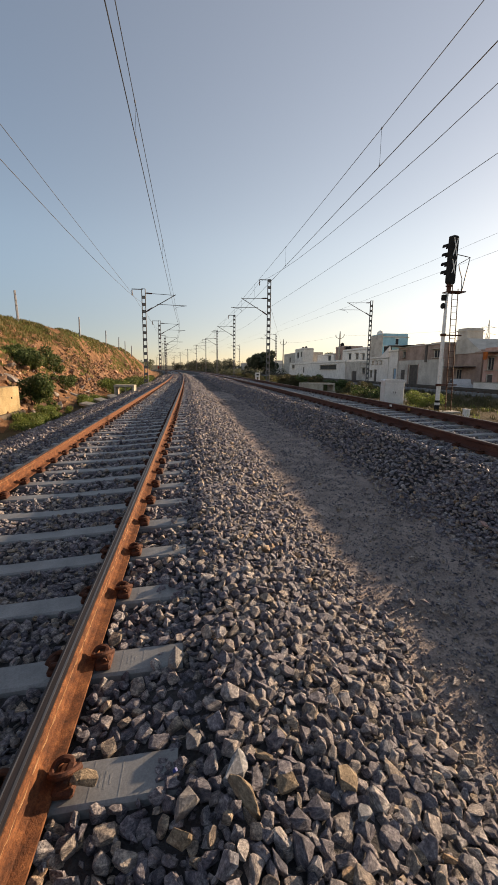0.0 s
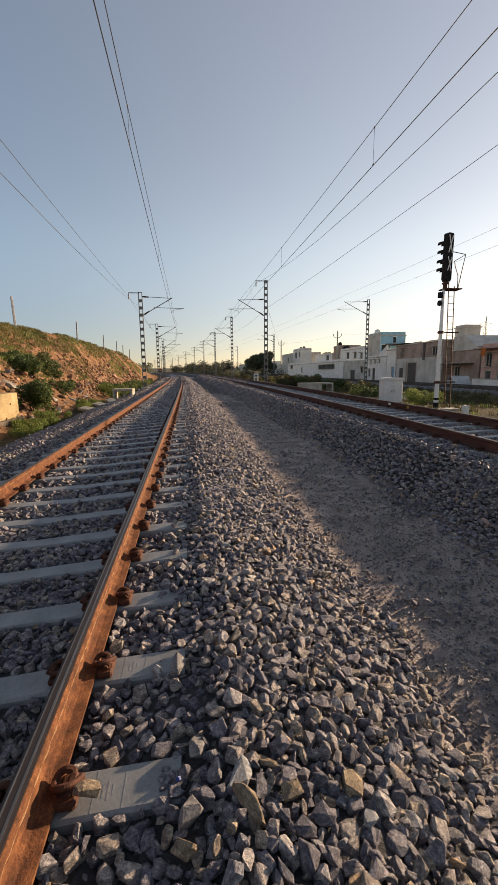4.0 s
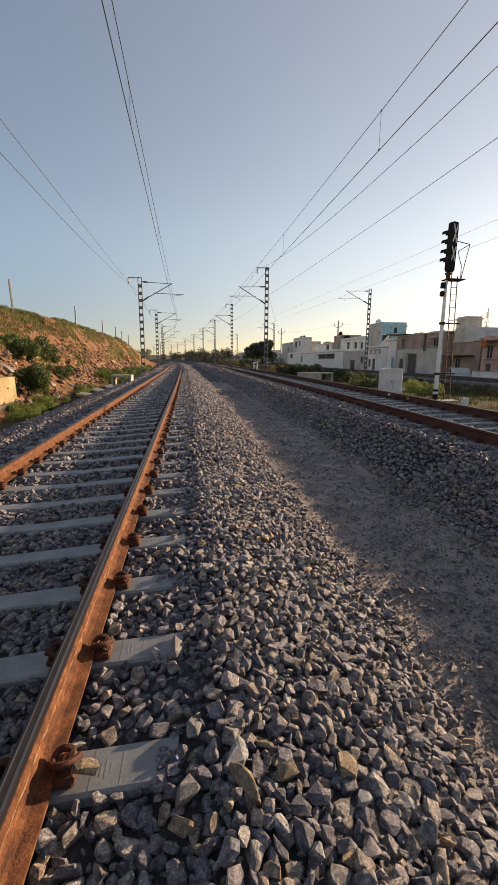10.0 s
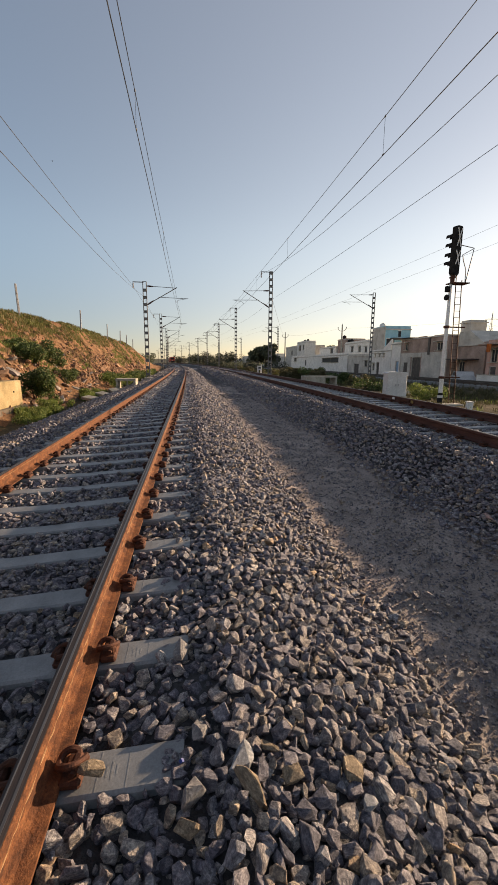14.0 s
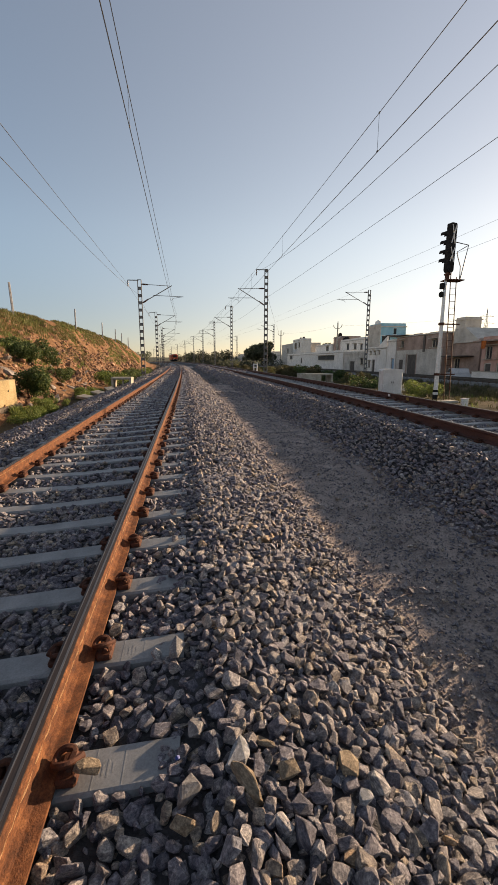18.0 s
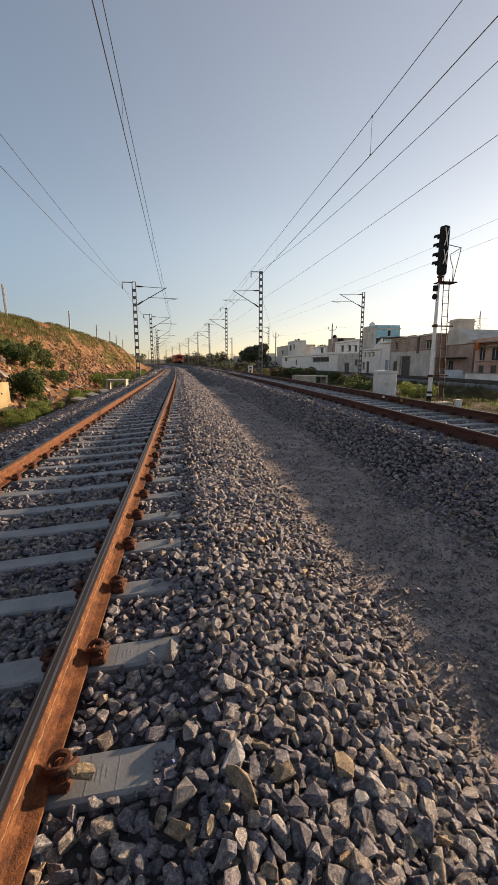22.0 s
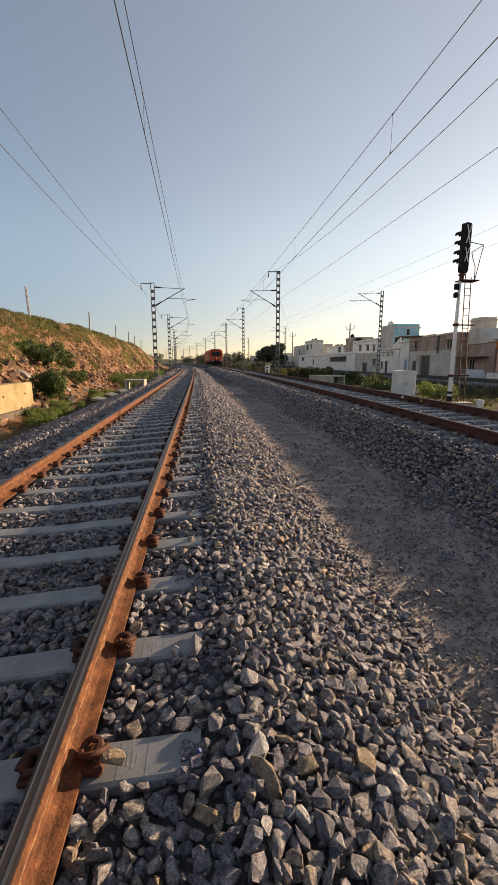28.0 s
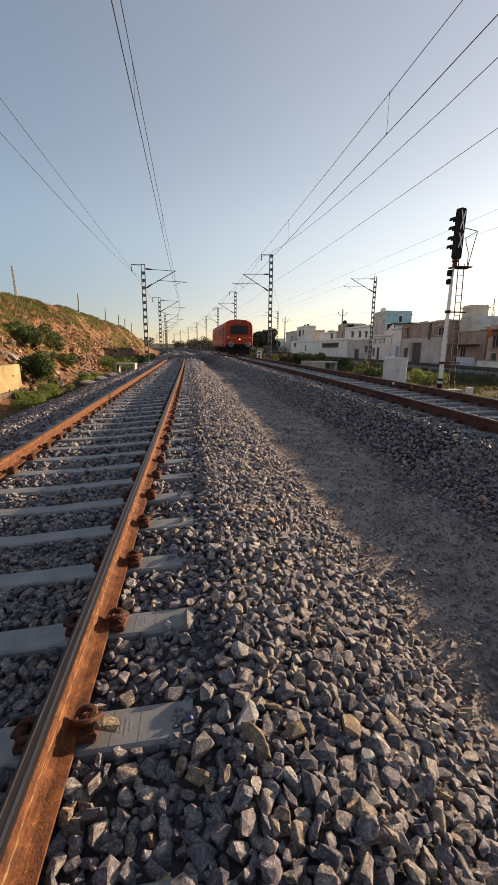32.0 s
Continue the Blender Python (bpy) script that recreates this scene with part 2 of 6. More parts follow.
M_BANK = worn("red rubble soil", (0.112, 0.0666, 0.0406), (0.203, 0.112, 0.0649), (0.298, 0.174, 0.101), 1.6, 11, 1.0, bumpy=0.9, distance=0.10, spec=0.05)
M_PLAIN = worn("far plain", (0.07, 0.075, 0.045), (0.10, 0.095, 0.06), (0.15, 0.13, 0.085), 0.05, 1.1, 0.95, bumpy=0.2)
M_RUST = worn("rusty rail steel", (0.0498, 0.0173, 0.00758), (0.115, 0.0401, 0.0152), (0.217, 0.0866, 0.0347), 22, 150, 0.85, 0.0, 1.0, 0.004, stretch=(1, 0.7, 1), low=0.4, high=1.6)
M_RUST_DULL = worn("dull grey brown rail steel", (0.05, 0.042, 0.036), (0.085, 0.072, 0.06), (0.12, 0.10, 0.085), 7, 120, 0.75, 0.0, 0.4, 0.003, stretch=(1, 0.2, 1))
M_RUST_DARK = worn("brown rail steel", (0.06, 0.024, 0.0192), (0.09, 0.036, 0.0264), (0.132, 0.06, 0.0408), 7, 120, 0.75, 0.0, 0.4, 0.003, stretch=(1, 0.2, 1))
M_HEAD = worn("rail running surface", (0.035, 0.027, 0.025), (0.05, 0.038, 0.034), (0.07, 0.054, 0.048), 30, 200, 0.55, 0.2, 0.25, 0.002, stretch=(3, 0.05, 1))
M_BAND = worn("rail polished band", (0.12, 0.11, 0.105), (0.17, 0.16, 0.155), (0.22, 0.21, 0.20), 30, 200, 0.42, 0.6, 0.15, 0.001, stretch=(3, 0.05, 1))
M_CRUST = worn("pale rust crust", (0.20, 0.10, 0.045), (0.30, 0.17, 0.085), (0.40, 0.25, 0.14), 60, 300, 0.9, bumpy=0.6, distance=0.002)
M_CLIP = worn("rusty spring steel", (0.039, 0.0158, 0.0104), (0.0806, 0.0284, 0.0162), (0.143, 0.0525, 0.0247), 30, 220, 0.75, 0.1, 0.5, 0.003)
M_CONCRETE = worn("sleeper concrete", (0.146, 0.151, 0.153), (0.196, 0.203, 0.204), (0.246, 0.252, 0.25), 5, 90, 0.5, spec=0.5, bumpy=0.25, distance=0.003, low=0.72, high=1.2)
M_CAST = worn("weathered cast concrete", (0.28, 0.25, 0.20), (0.42, 0.38, 0.31), (0.54, 0.50, 0.42), 2.2, 50, 0.9, bumpy=0.4, distance=0.008)
M_POST = worn("grey post concrete", (0.24, 0.24, 0.245), (0.34, 0.34, 0.345), (0.44, 0.44, 0.44), 4, 60, 0.9, bumpy=0.4, distance=0.006)
M_TOE = worn("dark brown concrete", (0.06, 0.048, 0.038), (0.1, 0.08, 0.062), (0.15, 0.12, 0.092), 1.4, 26, 0.9, bumpy=0.5, distance=0.01)
M_CREAM = worn("cream washed concrete", (0.198, 0.149, 0.077), (0.308, 0.231, 0.121), (0.396, 0.308, 0.176), 1.4, 30, 0.9, bumpy=0.4, distance=0.01)
M_STEEL = worn("galvanised mast steel", (0.10, 0.10, 0.10), (0.16, 0.155, 0.15), (0.24, 0.23, 0.22), 3, 60, 0.6, 0.3, 0.2, 0.004)
M_WIRE = worn("weathered copper wire", (0.045, 0.047, 0.052), (0.068, 0.071, 0.078), (0.095, 0.098, 0.105), 2, 20, 0.6, 0.4)
M_INSUL = worn("brown porcelain", (0.05, 0.022, 0.015), (0.08, 0.035, 0.022), (0.11, 0.05, 0.03), 8, 40, 0.3, spec=0.5)
M_BLACK = worn("matt black paint", (0.012, 0.012, 0.013), (0.02, 0.02, 0.021), (0.035, 0.034, 0.033), 6, 70, 0.95, spec=0.08)
M_WHITE = worn("weathered white paint", (0.58, 0.57, 0.54), (0.70, 0.69, 0.66), (0.78, 0.77, 0.74), 2.5, 50, 0.65, bumpy=0.15)
M_GREY_PAINT = worn("pale grey cabinet paint", (0.52, 0.52, 0.51), (0.62, 0.62, 0.61), (0.70, 0.70, 0.69), 2.0, 40, 0.6, bumpy=0.1)
M_YELLOW = worn("yellow paint", (0.26, 0.16, 0.05), (0.36, 0.22, 0.06), (0.44, 0.29, 0.10), 12, 80, 0.7)
M_LIME = worn("whitewashed plaster", (0.62, 0.585, 0.536), (0.76, 0.722, 0.667), (0.84, 0.799, 0.743), 0.9, 18, 0.9, bumpy=0.2)
M_GREYWALL = worn("grey cement render", (0.358, 0.33, 0.294), (0.504, 0.468, 0.417), (0.605, 0.567, 0.508), 0.8, 16, 0.95, bumpy=0.3)
M_BRICKY = worn("brown unplastered brick", (0.242, 0.171, 0.138), (0.363, 0.259, 0.215), (0.473, 0.347, 0.297), 0.9, 12, 0.95, bumpy=0.4)
M_BLUE = worn("sky blue wall paint", (0.20, 0.42, 0.52), (0.27, 0.52, 0.62), (0.34, 0.58, 0.68), 1.0, 20, 0.85, bumpy=0.15)
M_PINK = worn("salmon wall paint", (0.42, 0.24, 0.19), (0.52, 0.31, 0.25), (0.58, 0.37, 0.31), 1.0, 20, 0.85, bumpy=0.15)
M_PANE = worn("dark window glass", (0.015, 0.017, 0.02), (0.022, 0.025, 0.028), (0.035, 0.038, 0.04), 2, 10, 0.45, spec=0.25)
M_DOOR = worn("old door paint", (0.06, 0.05, 0.045), (0.10, 0.085, 0.075), (0.14, 0.12, 0.10), 3, 30, 0.7)
M_BLUEDOOR = worn("blue door paint", (0.18, 0.30, 0.42), (0.24, 0.38, 0.50), (0.30, 0.44, 0.56), 3, 30, 0.7)
M_TRAIN = worn("orange red carriage paint", (0.36, 0.036, 0.016), (0.44, 0.048, 0.02), (0.5, 0.066, 0.027), 1.2, 30, 0.55, bumpy=0.05, spec=0.22)
M_TRAIN_LIGHT = worn("orange carriage stripe", (0.42, 0.10, 0.025), (0.48, 0.13, 0.035), (0.54, 0.17, 0.05), 1.2, 30, 0.55, bumpy=0.05, spec=0.22)
M_TRAIN_ROOF = worn("grey brown roof", (0.13, 0.115, 0.09), (0.18, 0.16, 0.13), (0.24, 0.21, 0.17), 1.2, 20, 0.6)
M_LAMP, nn, ll, bb = material("lit headlamp", 0.3)
bb.inputs["Base Color"].default_value = (1, 0.95, 0.85, 1)
bb.inputs["Emission Color"].default_value = (1, 0.93, 0.8, 1)
bb.inputs["Emission Strength"].default_value = 1.6
M_TRUNK = worn("bark", (0.06, 0.045, 0.03), (0.10, 0.075, 0.05), (0.15, 0.11, 0.08), 5, 40, 0.95)
M_CARPAINT = worn("silver car paint", (0.42, 0.42, 0.42), (0.5, 0.5, 0.5), (0.58, 0.58, 0.58), 2, 20, 0.35, 0.3)
M_FEATHER = worn("dark feathers", (0.02, 0.018, 0.016), (0.03, 0.027, 0.025), (0.05, 0.045, 0.04), 20, 80, 0.8)


def leafy(name, tints, clear=0.3):
    m, n, l, b = material(name, 0.6, 0, 0.25)
    g = n.new("ShaderNodeNewGeometry")
    col = ramp(n, l, g.outputs["Random Per Island"], tints)
    col = blend(n, l, col, ramp(n, l, grain(n, l, 1.3), [(0.3, (0.7, 0.7, 0.7)), (0.7, (1.2, 1.2, 1.1))]), 0.7)
    l.new(col, b.inputs["Base Color"])
    t = n.new("ShaderNodeBsdfTranslucent")
    l.new(col, t.inputs["Color"])
    mx = n.new("ShaderNodeMixShader")
    mx.inputs[0].default_value = clear
    l.new(b.outputs[0], mx.inputs[1])
    l.new(t.outputs[0], mx.inputs[2])
    l.new(mx.outputs[0], n["Material Output"].inputs["Surface"])
    return m


M_LEAF = leafy("shrub leaves", [(0.0, (0.03, 0.055, 0.018)), (0.5, (0.06, 0.10, 0.03)), (0.85, (0.10, 0.14, 0.045)), (1.0, (0.15, 0.15, 0.06))])
M_FRESH = leafy("fresh green leaves", [(0.0, (0.085, 0.125, 0.03)), (0.5, (0.14, 0.19, 0.05)), (1.0, (0.22, 0.245, 0.08))], 0.38)
M_DRY = leafy("dry grass", [(0.0, (0.085, 0.095, 0.03)), (0.5, (0.135, 0.13, 0.048)), (1.0, (0.22, 0.178, 0.08))], 0.4)
M_OLIVE = leafy("olive dry grass", [(0.0, (0.048, 0.052, 0.022)), (0.5, (0.083, 0.079, 0.036)), (1.0, (0.125, 0.105, 0.055))], 0.3)
M_SCRUB = leafy("dark scrub leaves", [(0.0, (0.03, 0.036, 0.024)), (0.6, (0.05, 0.058, 0.036)), (1.0, (0.08, 0.085, 0.05))], 0.12)
# greyer and paler leaves: distance haze is put into their colour
M_TREE = leafy("haze-paled tree leaves", [(0.0, (0.075, 0.088, 0.055)), (0.6, (0.105, 0.12, 0.08)), (1.0, (0.15, 0.16, 0.11))], 0.55)

# ---- the lie of the land ----
BEND = 5200.0


def bend(y):
    """How far the line has swung to the west at y metres ahead."""
    y = max(y, 0.0)
    if y < 205:
        return -y * y / BEND * (1 + y / 600)
    return bend(204.9) - 0.119 * (y - 204.9)


def rise(y):
    return 0.25 * (1 - math.exp(-0.076 * y)) + 1.3 * (1 - math.exp(-(y / 170) ** 2)) if y > 0 else 0.019 * y


CANT = 0.054
TRACK_A, TRACK_B, TRACK_C = -1.44, 5.42, 20.2
SEAT_A, SEAT_B, SEAT_C = -0.083, 0.125, -0.09


def track_frame(which, y):
    """Middle of the sleepers' top, with the ways across, along and up."""
    mid, seat, cant = ((TRACK_A, SEAT_A, CANT), (TRACK_B, SEAT_B, 0.012), (TRACK_C, SEAT_C, 0.0))[which]
    shift = 0.012 * 22 * (1 - math.exp(-max(y, 0) / 22)) if which == 1 else 0.0
    here = Vector((mid + shift + bend(y), y, seat + rise(y)))
    ahead = Vector((bend(y + 0.5) - bend(y - 0.5), 1, rise(y + 0.5) - rise(y - 0.5))).normalized()
    across = Vector((ahead.y, -ahead.x, cant)).normalized()
    up = across.cross(ahead).normalized()
    return here, across, ahead, up


PROFILE = [(-400, 4.4), (-60, 4.6), (-16, 4.8), (-12.0, 4.8), (-10.8, 4.0), (-9.4, 2.2), (-8.1, 0.5), (-7.2, -0.45), (-6.4, -0.85), (-5.5, -0.75), (-4.9, -0.6),
           (-3.5, -0.23), (-2.9, -0.215), (-1.44, -0.135), (-0.25, -0.062), (-0.02, -0.025), (0.14, 0.0), (0.5, -0.075), (0.9, -0.22), (1.34, -0.42), (2.78, -0.42), (3.85, 0.09), (4.3, 0.10), (4.6, 0.05), (6.4, 0.05), (6.8, 0.10), (7.1, 0.09), (7.8, -0.25), (8.5, -0.5),
           (12, -0.55), (16.4, -0.75), (18.0, -0.28), (22.4, -0.28), (23.4, -0.85), (25, -0.85), (300, -0.9)]
PU, PZ = np.array([p[0] for p in PROFILE]), np.array([p[1] for p in PROFILE])


def lie(x, y):
    """Height of the ground without its small roughness."""
    u = x - bend(y)
    z = float(np.interp(u, PU, PZ))
    if u < -6.4:
        low = -0.85 + 0.25 * min(1, max(0, (-6.4 - u) / 3))
        fade = min(1.0, 0.93 + 0.07 * (y - 28) / 15) if y < 84 else max(0.0, 1 - (y - 84) / 82) ** 0.8
        z = low + (z - low) * fade
    return z + rise(y)


def rough(x, y):
    """Small roughness, stronger on the bank."""
    u = x - bend(y)
    p = Vector((x, y, 0))
    a = 0.012
    if u < -6.2:
        a = 0.28 if u > -12 else 0.12
    elif u < -4.9 or u > 8.0:
        a = 0.07
    elif 1.3 < u < 2.9:
        a = 0.045
    return a * (noise.noise(p * 0.9) + 0.6 * noise.noise(p * 2.6) + 0.35 * noise.noise(p * 6.5))


def ground_z(x, y):
    return lie(x, y) + rough(x, y)

# ---- ground: one sheet ----


def steps(*spans):
    out = [spans[0][0]]
    for a, b, s in spans:
        n = max(1, round((b - a) / s))
        out += [a + (b - a) * (i + 1) / n for i in range(n)]
    return out


US = steps((-3000, -400, 1300), (-400, -60, 60), (-60, -16, 6), (-16, -6, 0.22), (-6, -4.8, 0.2), (-4.8, 4.2, 0.15), (4.2, 8.6, 0.3), (8.6, 26, 0.6), (26, 80, 6), (80, 400, 60), (400, 3000, 1300))
YS = steps((-60, -6, 6), (-6, 0, 0.6), (0, 10, 0.16), (10, 40, 0.3), (40, 90, 0.7), (90, 320, 5), (320, 3500, 300))
verts = []
for yy in YS:
    for uu in US:
        xx = uu + bend(yy)
        verts.append((xx, yy, ground_z(xx, yy) if abs(uu) < 80 and yy < 320 else lie(xx, yy)))
nu = len(US)
faces = np.array([(j * nu + i, j * nu + i + 1, (j + 1) * nu + i + 1, (j + 1) * nu + i) for j in range(len(YS) - 1) for i in range(nu - 1)])
gm = fast_mesh("ground", np.array(verts), faces, M_SOIL)
for m in (M_BANK, M_BED_SHADE, M_PATH, M_PLAIN):
    gm.materials.append(m)
kinds = []
for j in range(len(YS) - 1):
    ym = (YS[j] + YS[j + 1]) / 2
    for i in range(nu - 1):
        um = (US[i] + US[i + 1]) / 2
        w = 0.25 * noise.noise(Vector((um * 2, ym * 1.5, 3)))
        k = 0
        if um < -60 or um > 60 or ym > 320:
            k = 4
        elif um + 3 * w < -6.2:
            k = 1
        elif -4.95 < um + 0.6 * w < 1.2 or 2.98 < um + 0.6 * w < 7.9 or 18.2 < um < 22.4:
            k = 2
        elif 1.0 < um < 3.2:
            # far path's shade painted with the dark bed, but for one paler stretch
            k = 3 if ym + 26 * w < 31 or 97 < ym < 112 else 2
        kinds.append(k)
gm.polygons.foreach_set("material_index", np.array(kinds, np.int32))
gm.shade_smooth()
ground = tagged(new("ground", gm), "railway land of grey ballast, dust path, dry soil and a red bank", "ground", kind="structure")

# ---- railway tracks ----
RAIL = [(-0.075, 0.0), (-0.075, 0.011), (-0.03, 0.022), (-0.0095, 0.036), (-0.0085, 0.118), (-0.022, 0.130), (-0.036, 0.136), (-0.036, 0.160), (-0.031, 0.168), (-0.018, 0.172),
        (0.018, 0.172), (0.031, 0.168), (0.036, 0.160), (0.036, 0.136), (0.022, 0.130), (0.0085, 0.118), (0.0095, 0.036), (0.03, 0.022), (0.075, 0.011), (0.075, 0.0)]


def rail_frames(which, side, y0, y1):
    out, y = [], y0
    while True:
        o, a, f, u = track_frame(which, y)
        out.append((o + a * side * 0.874 + u * 0.012, a, u))
        if y >= y1:
            return out
        y = min(y1, y + (1.0 if y < 60 else 4.0))


def sleeper_mesh():
    b = Build()
    half = [(-1.375, 0.06, 0.0), (-0.9, 0.088, 0.0), (-0.6, 0.09, -0.012), (0, 0.085, -0.025), (0.6, 0.09, -0.012), (0.9, 0.088, 0.0), (1.375, 0.06, 0.0)]
    half[0], half[-1] = (-1.375, 0.088, 0.0), (1.375, 0.088, 0.0)
    vs, fs = [], []
    for x, w, z in half:
        vs += [(x, -w - 0.035, -0.2), (x, -w, z - 0.012), (x, -w + 0.012, z), (x, w - 0.012, z), (x, w, z - 0.012), (x, w + 0.035, -0.2)]
    for i in range(len(half) - 1):
        for k in range(5):
            fs.append((i * 6 + k, (i + 1) * 6 + k, (i + 1) * 6 + k + 1, i * 6 + k + 1))
    fs += [(5, 4, 3, 2, 1, 0), tuple(len(vs) - 6 + k for k in range(6))]
    return b.add(vs, fs).mesh("sleeper", M_CONCRETE)


def clip_mesh():
    """A bent spring clip in its cast shoulder, standing on the sleeper beside the rail's foot (at x = 0, foot towards -x)."""
    b = Build()
    b.box(0.035, 0, 0.016, 0.075, 0.12, 0.032, 0.008)
    b.box(0.05, 0.0, 0.045, 0.042, 0.07, 0.044, 0.012)
    knots = [Vector(p) for p in ((0.047, -0.075, 0.046), (0.047, 0.03, 0.046), (0.044, 0.072, 0.054), (0.018, 0.080, 0.064), (-0.010, 0.066, 0.056), (-0.020, 0.03, 0.042),
                                 (-0.010, -0.022, 0.054), (0.02, -0.045, 0.072), (0.052, -0.034, 0.07), (0.074, 0.008, 0.056), (0.080, 0.038, 0.046))]
    path = []
    for i in range(len(knots) - 1):
        p0, p1, p2, p3 = knots[max(i - 1, 0)], knots[i], knots[i + 1], knots[min(i + 2, len(knots) - 1)]
        for k in range(4):
            t = k / 4
            path.append(0.5 * (2 * p1 + (p2 - p0) * t + (2 * p0 - 5 * p1 + 4 * p2 - p3) * t * t + (3 * p1 - p0 - 3 * p2 + p3) * t * t * t))
    b.tube([Vector((p.x * 0.92, p.y * 0.6, 0.014 + p.z * 0.72)) for p in path + [knots[-1]]], 0.013, 7)
    b.box(-0.02, 0, 0.018, 0.035, 0.085, 0.012, 0.003)
    return b.mesh("rail_clip", M_CLIP)


def mark_mesh():
    b = Build()
    for i, w in enumerate((0.05, 0.07, 0.04)):
        b.box(1.10 + i * 0.018, -0.005, 0.0, 0.006, w, 0.0012)
    for x in (1.07, 1.175):
        b.box(x, 0, 0.0, 0.004, 0.15, 0.0012)
    return b.mesh("cast_mark", M_CONCRETE)


SLEEPER, CLIP, MARK = sleeper_mesh(), clip_mesh(), mark_mesh()


def as_matrix(o, a, f, u):
    m = Matrix((a, f, u)).transposed().to_4x4()
    m.translation = o
    return m


def track(which, y0, phase, near_end, far_end, steel, label, near_from=-0.5):
    root = thing("railway_track", Matrix(), label, "railway track", kind="structure")
    for side in (-1, 1):
        fr = rail_frames(which, side, y0, far_end)
        rail = part("rail", Build().sweep(RAIL, fr), steel, root, "long steel rail, rusty sides")
        part("running_surface", Build().sweep([(-0.030, 0.1715), (-0.030, 0.1722), (-0.017, 0.1735), (0.017, 0.1735), (0.030, 0.1722), (0.030, 0.1715)], fr), M_HEAD, rail, "dark brown rail head")
        part("worn_band", Build().sweep([(0.006, 0.173), (0.006, 0.1742), (0.016, 0.1742), (0.016, 0.173)], fr), M_BAND, rail, "thin polished line on the rail head")
        part("worn_band", Build().sweep([(-0.020, 0.173), (-0.020, 0.1742), (-0.015, 0.1742), (-0.015, 0.173)], fr), M_BAND, rail, "thin polished line on the rail head")
        if which == 0:
            path, thick, y = [], [], -0.4
            while y < 9.0:
                o, a, f, u = track_frame(which, y)
                path.append(o + a * (side * 0.874 + 0.0355 + random.uniform(-0.0015, 0.001)) + u * (0.1475 + random.uniform(-0.0035, 0.0035)))
                thick.append(random.choice((0.001, 0.002, 0.003, 0.0045)))
                y += 0.02 if y < 4 else 0.05
            part("rust_crust", Build().tube(path, thick, 5), M_CRUST, rail, "flaking pale rust along the rail head's edge")
    rest, rest_clips = Build(), Build()
    sv, sf = [v.co.copy() for v in SLEEPER.vertices], [tuple(p.vertices) for p in SLEEPER.polygons]
    count = int((far_end - y0) / 0.6)
    for i in range(count):
        y = phase + 0.6 * (i + math.floor((y0 - phase) / 0.6))
        if y > 180:
            break
        o, a, f, u = track_frame(which, y)
        m = as_matrix(o, a, f, u)
        if near_from <= y < near_end:
            s = part("sleeper", SLEEPER, None, root)
            s.matrix_basis = m @ pose(random.uniform(-0.01, 0.01), random.uniform(-0.008, 0.008), 0, 0, 0, random.uniform(-0.4, 0.4))
            for side in (-1, 1):
                for out in (-1, 1):
                    c = part("rail_clip", CLIP, None, s)
                    c.matrix_basis = pose(side * 0.874 + out * 0.078, random.uniform(-0.006, 0.006), 0.0, 0, 0, (0 if out > 0 else 180) + random.uniform(-5, 5))
            if which == 0 and y < 12:
                part("cast_mark", MARK, None, s)
        else:
            rest.add(sv, sf, m)
            if y < 40 and y > near_from:
                for side in (-1, 1):
                    for out in (-1, 1):
                        rest_clips.box(side * 0.874 + out * 0.095, 0, 0.03, 0.07, 0.10, 0.06, 0.012, m)
    part("sleepers", rest, M_CONCRETE, root, kind="stuff")
    if rest_clips.v:
        part("rail_clips", rest_clips, M_CLIP, root, kind="stuff")
    return root


track(0, -12, 1.25, 26, 420, M_RUST, "broad gauge track, rusty rails on grey concrete sleepers")
track(1, -12, 1.45, 26, 420, M_RUST_DARK, "second broad gauge track, dark brown rails on concrete sleepers", near_from=3)
track(2, -12, 1.0, 0, 300, M_RUST_DULL, "farther track on a low ballast bank before the houses")

# a painted rail joint on the second track
jo, ja, jf, ju = track_frame(1, 11.6)
joint = thing("rail_joint", as_matrix(jo + ja * 0.874, ja, jf, ju), "bolted rail joint with dabs of yellow paint on the second track", "rail joint")
part("fishplate", Build().box(-0.03, 0, 0.085, 0.03, 0.65, 0.09, 0.006), M_CLIP, joint)
part("paint_mark", Build().box(-0.047, -0.5, 0.10, 0.012, 0.13, 0.09, 0.003), M_YELLOW, joint, "dull yellow paint mark")
part("paint_mark", Build().box(-0.047, 0.62, 0.11, 0.012, 0.14, 0.07, 0.003), M_WHITE, joint, "pale paint mark")
for dy in (-0.22, -0.08, 0.08, 0.22):
    part("bolt", Build().lathe([(0.018, 0), (0.018, 0.02), (0.01, 0.026)], 6, pose(-0.045, dy, 0.085, 0, -90, 0)), M_CLIP, joint)

# ---- overhead line: masts ----


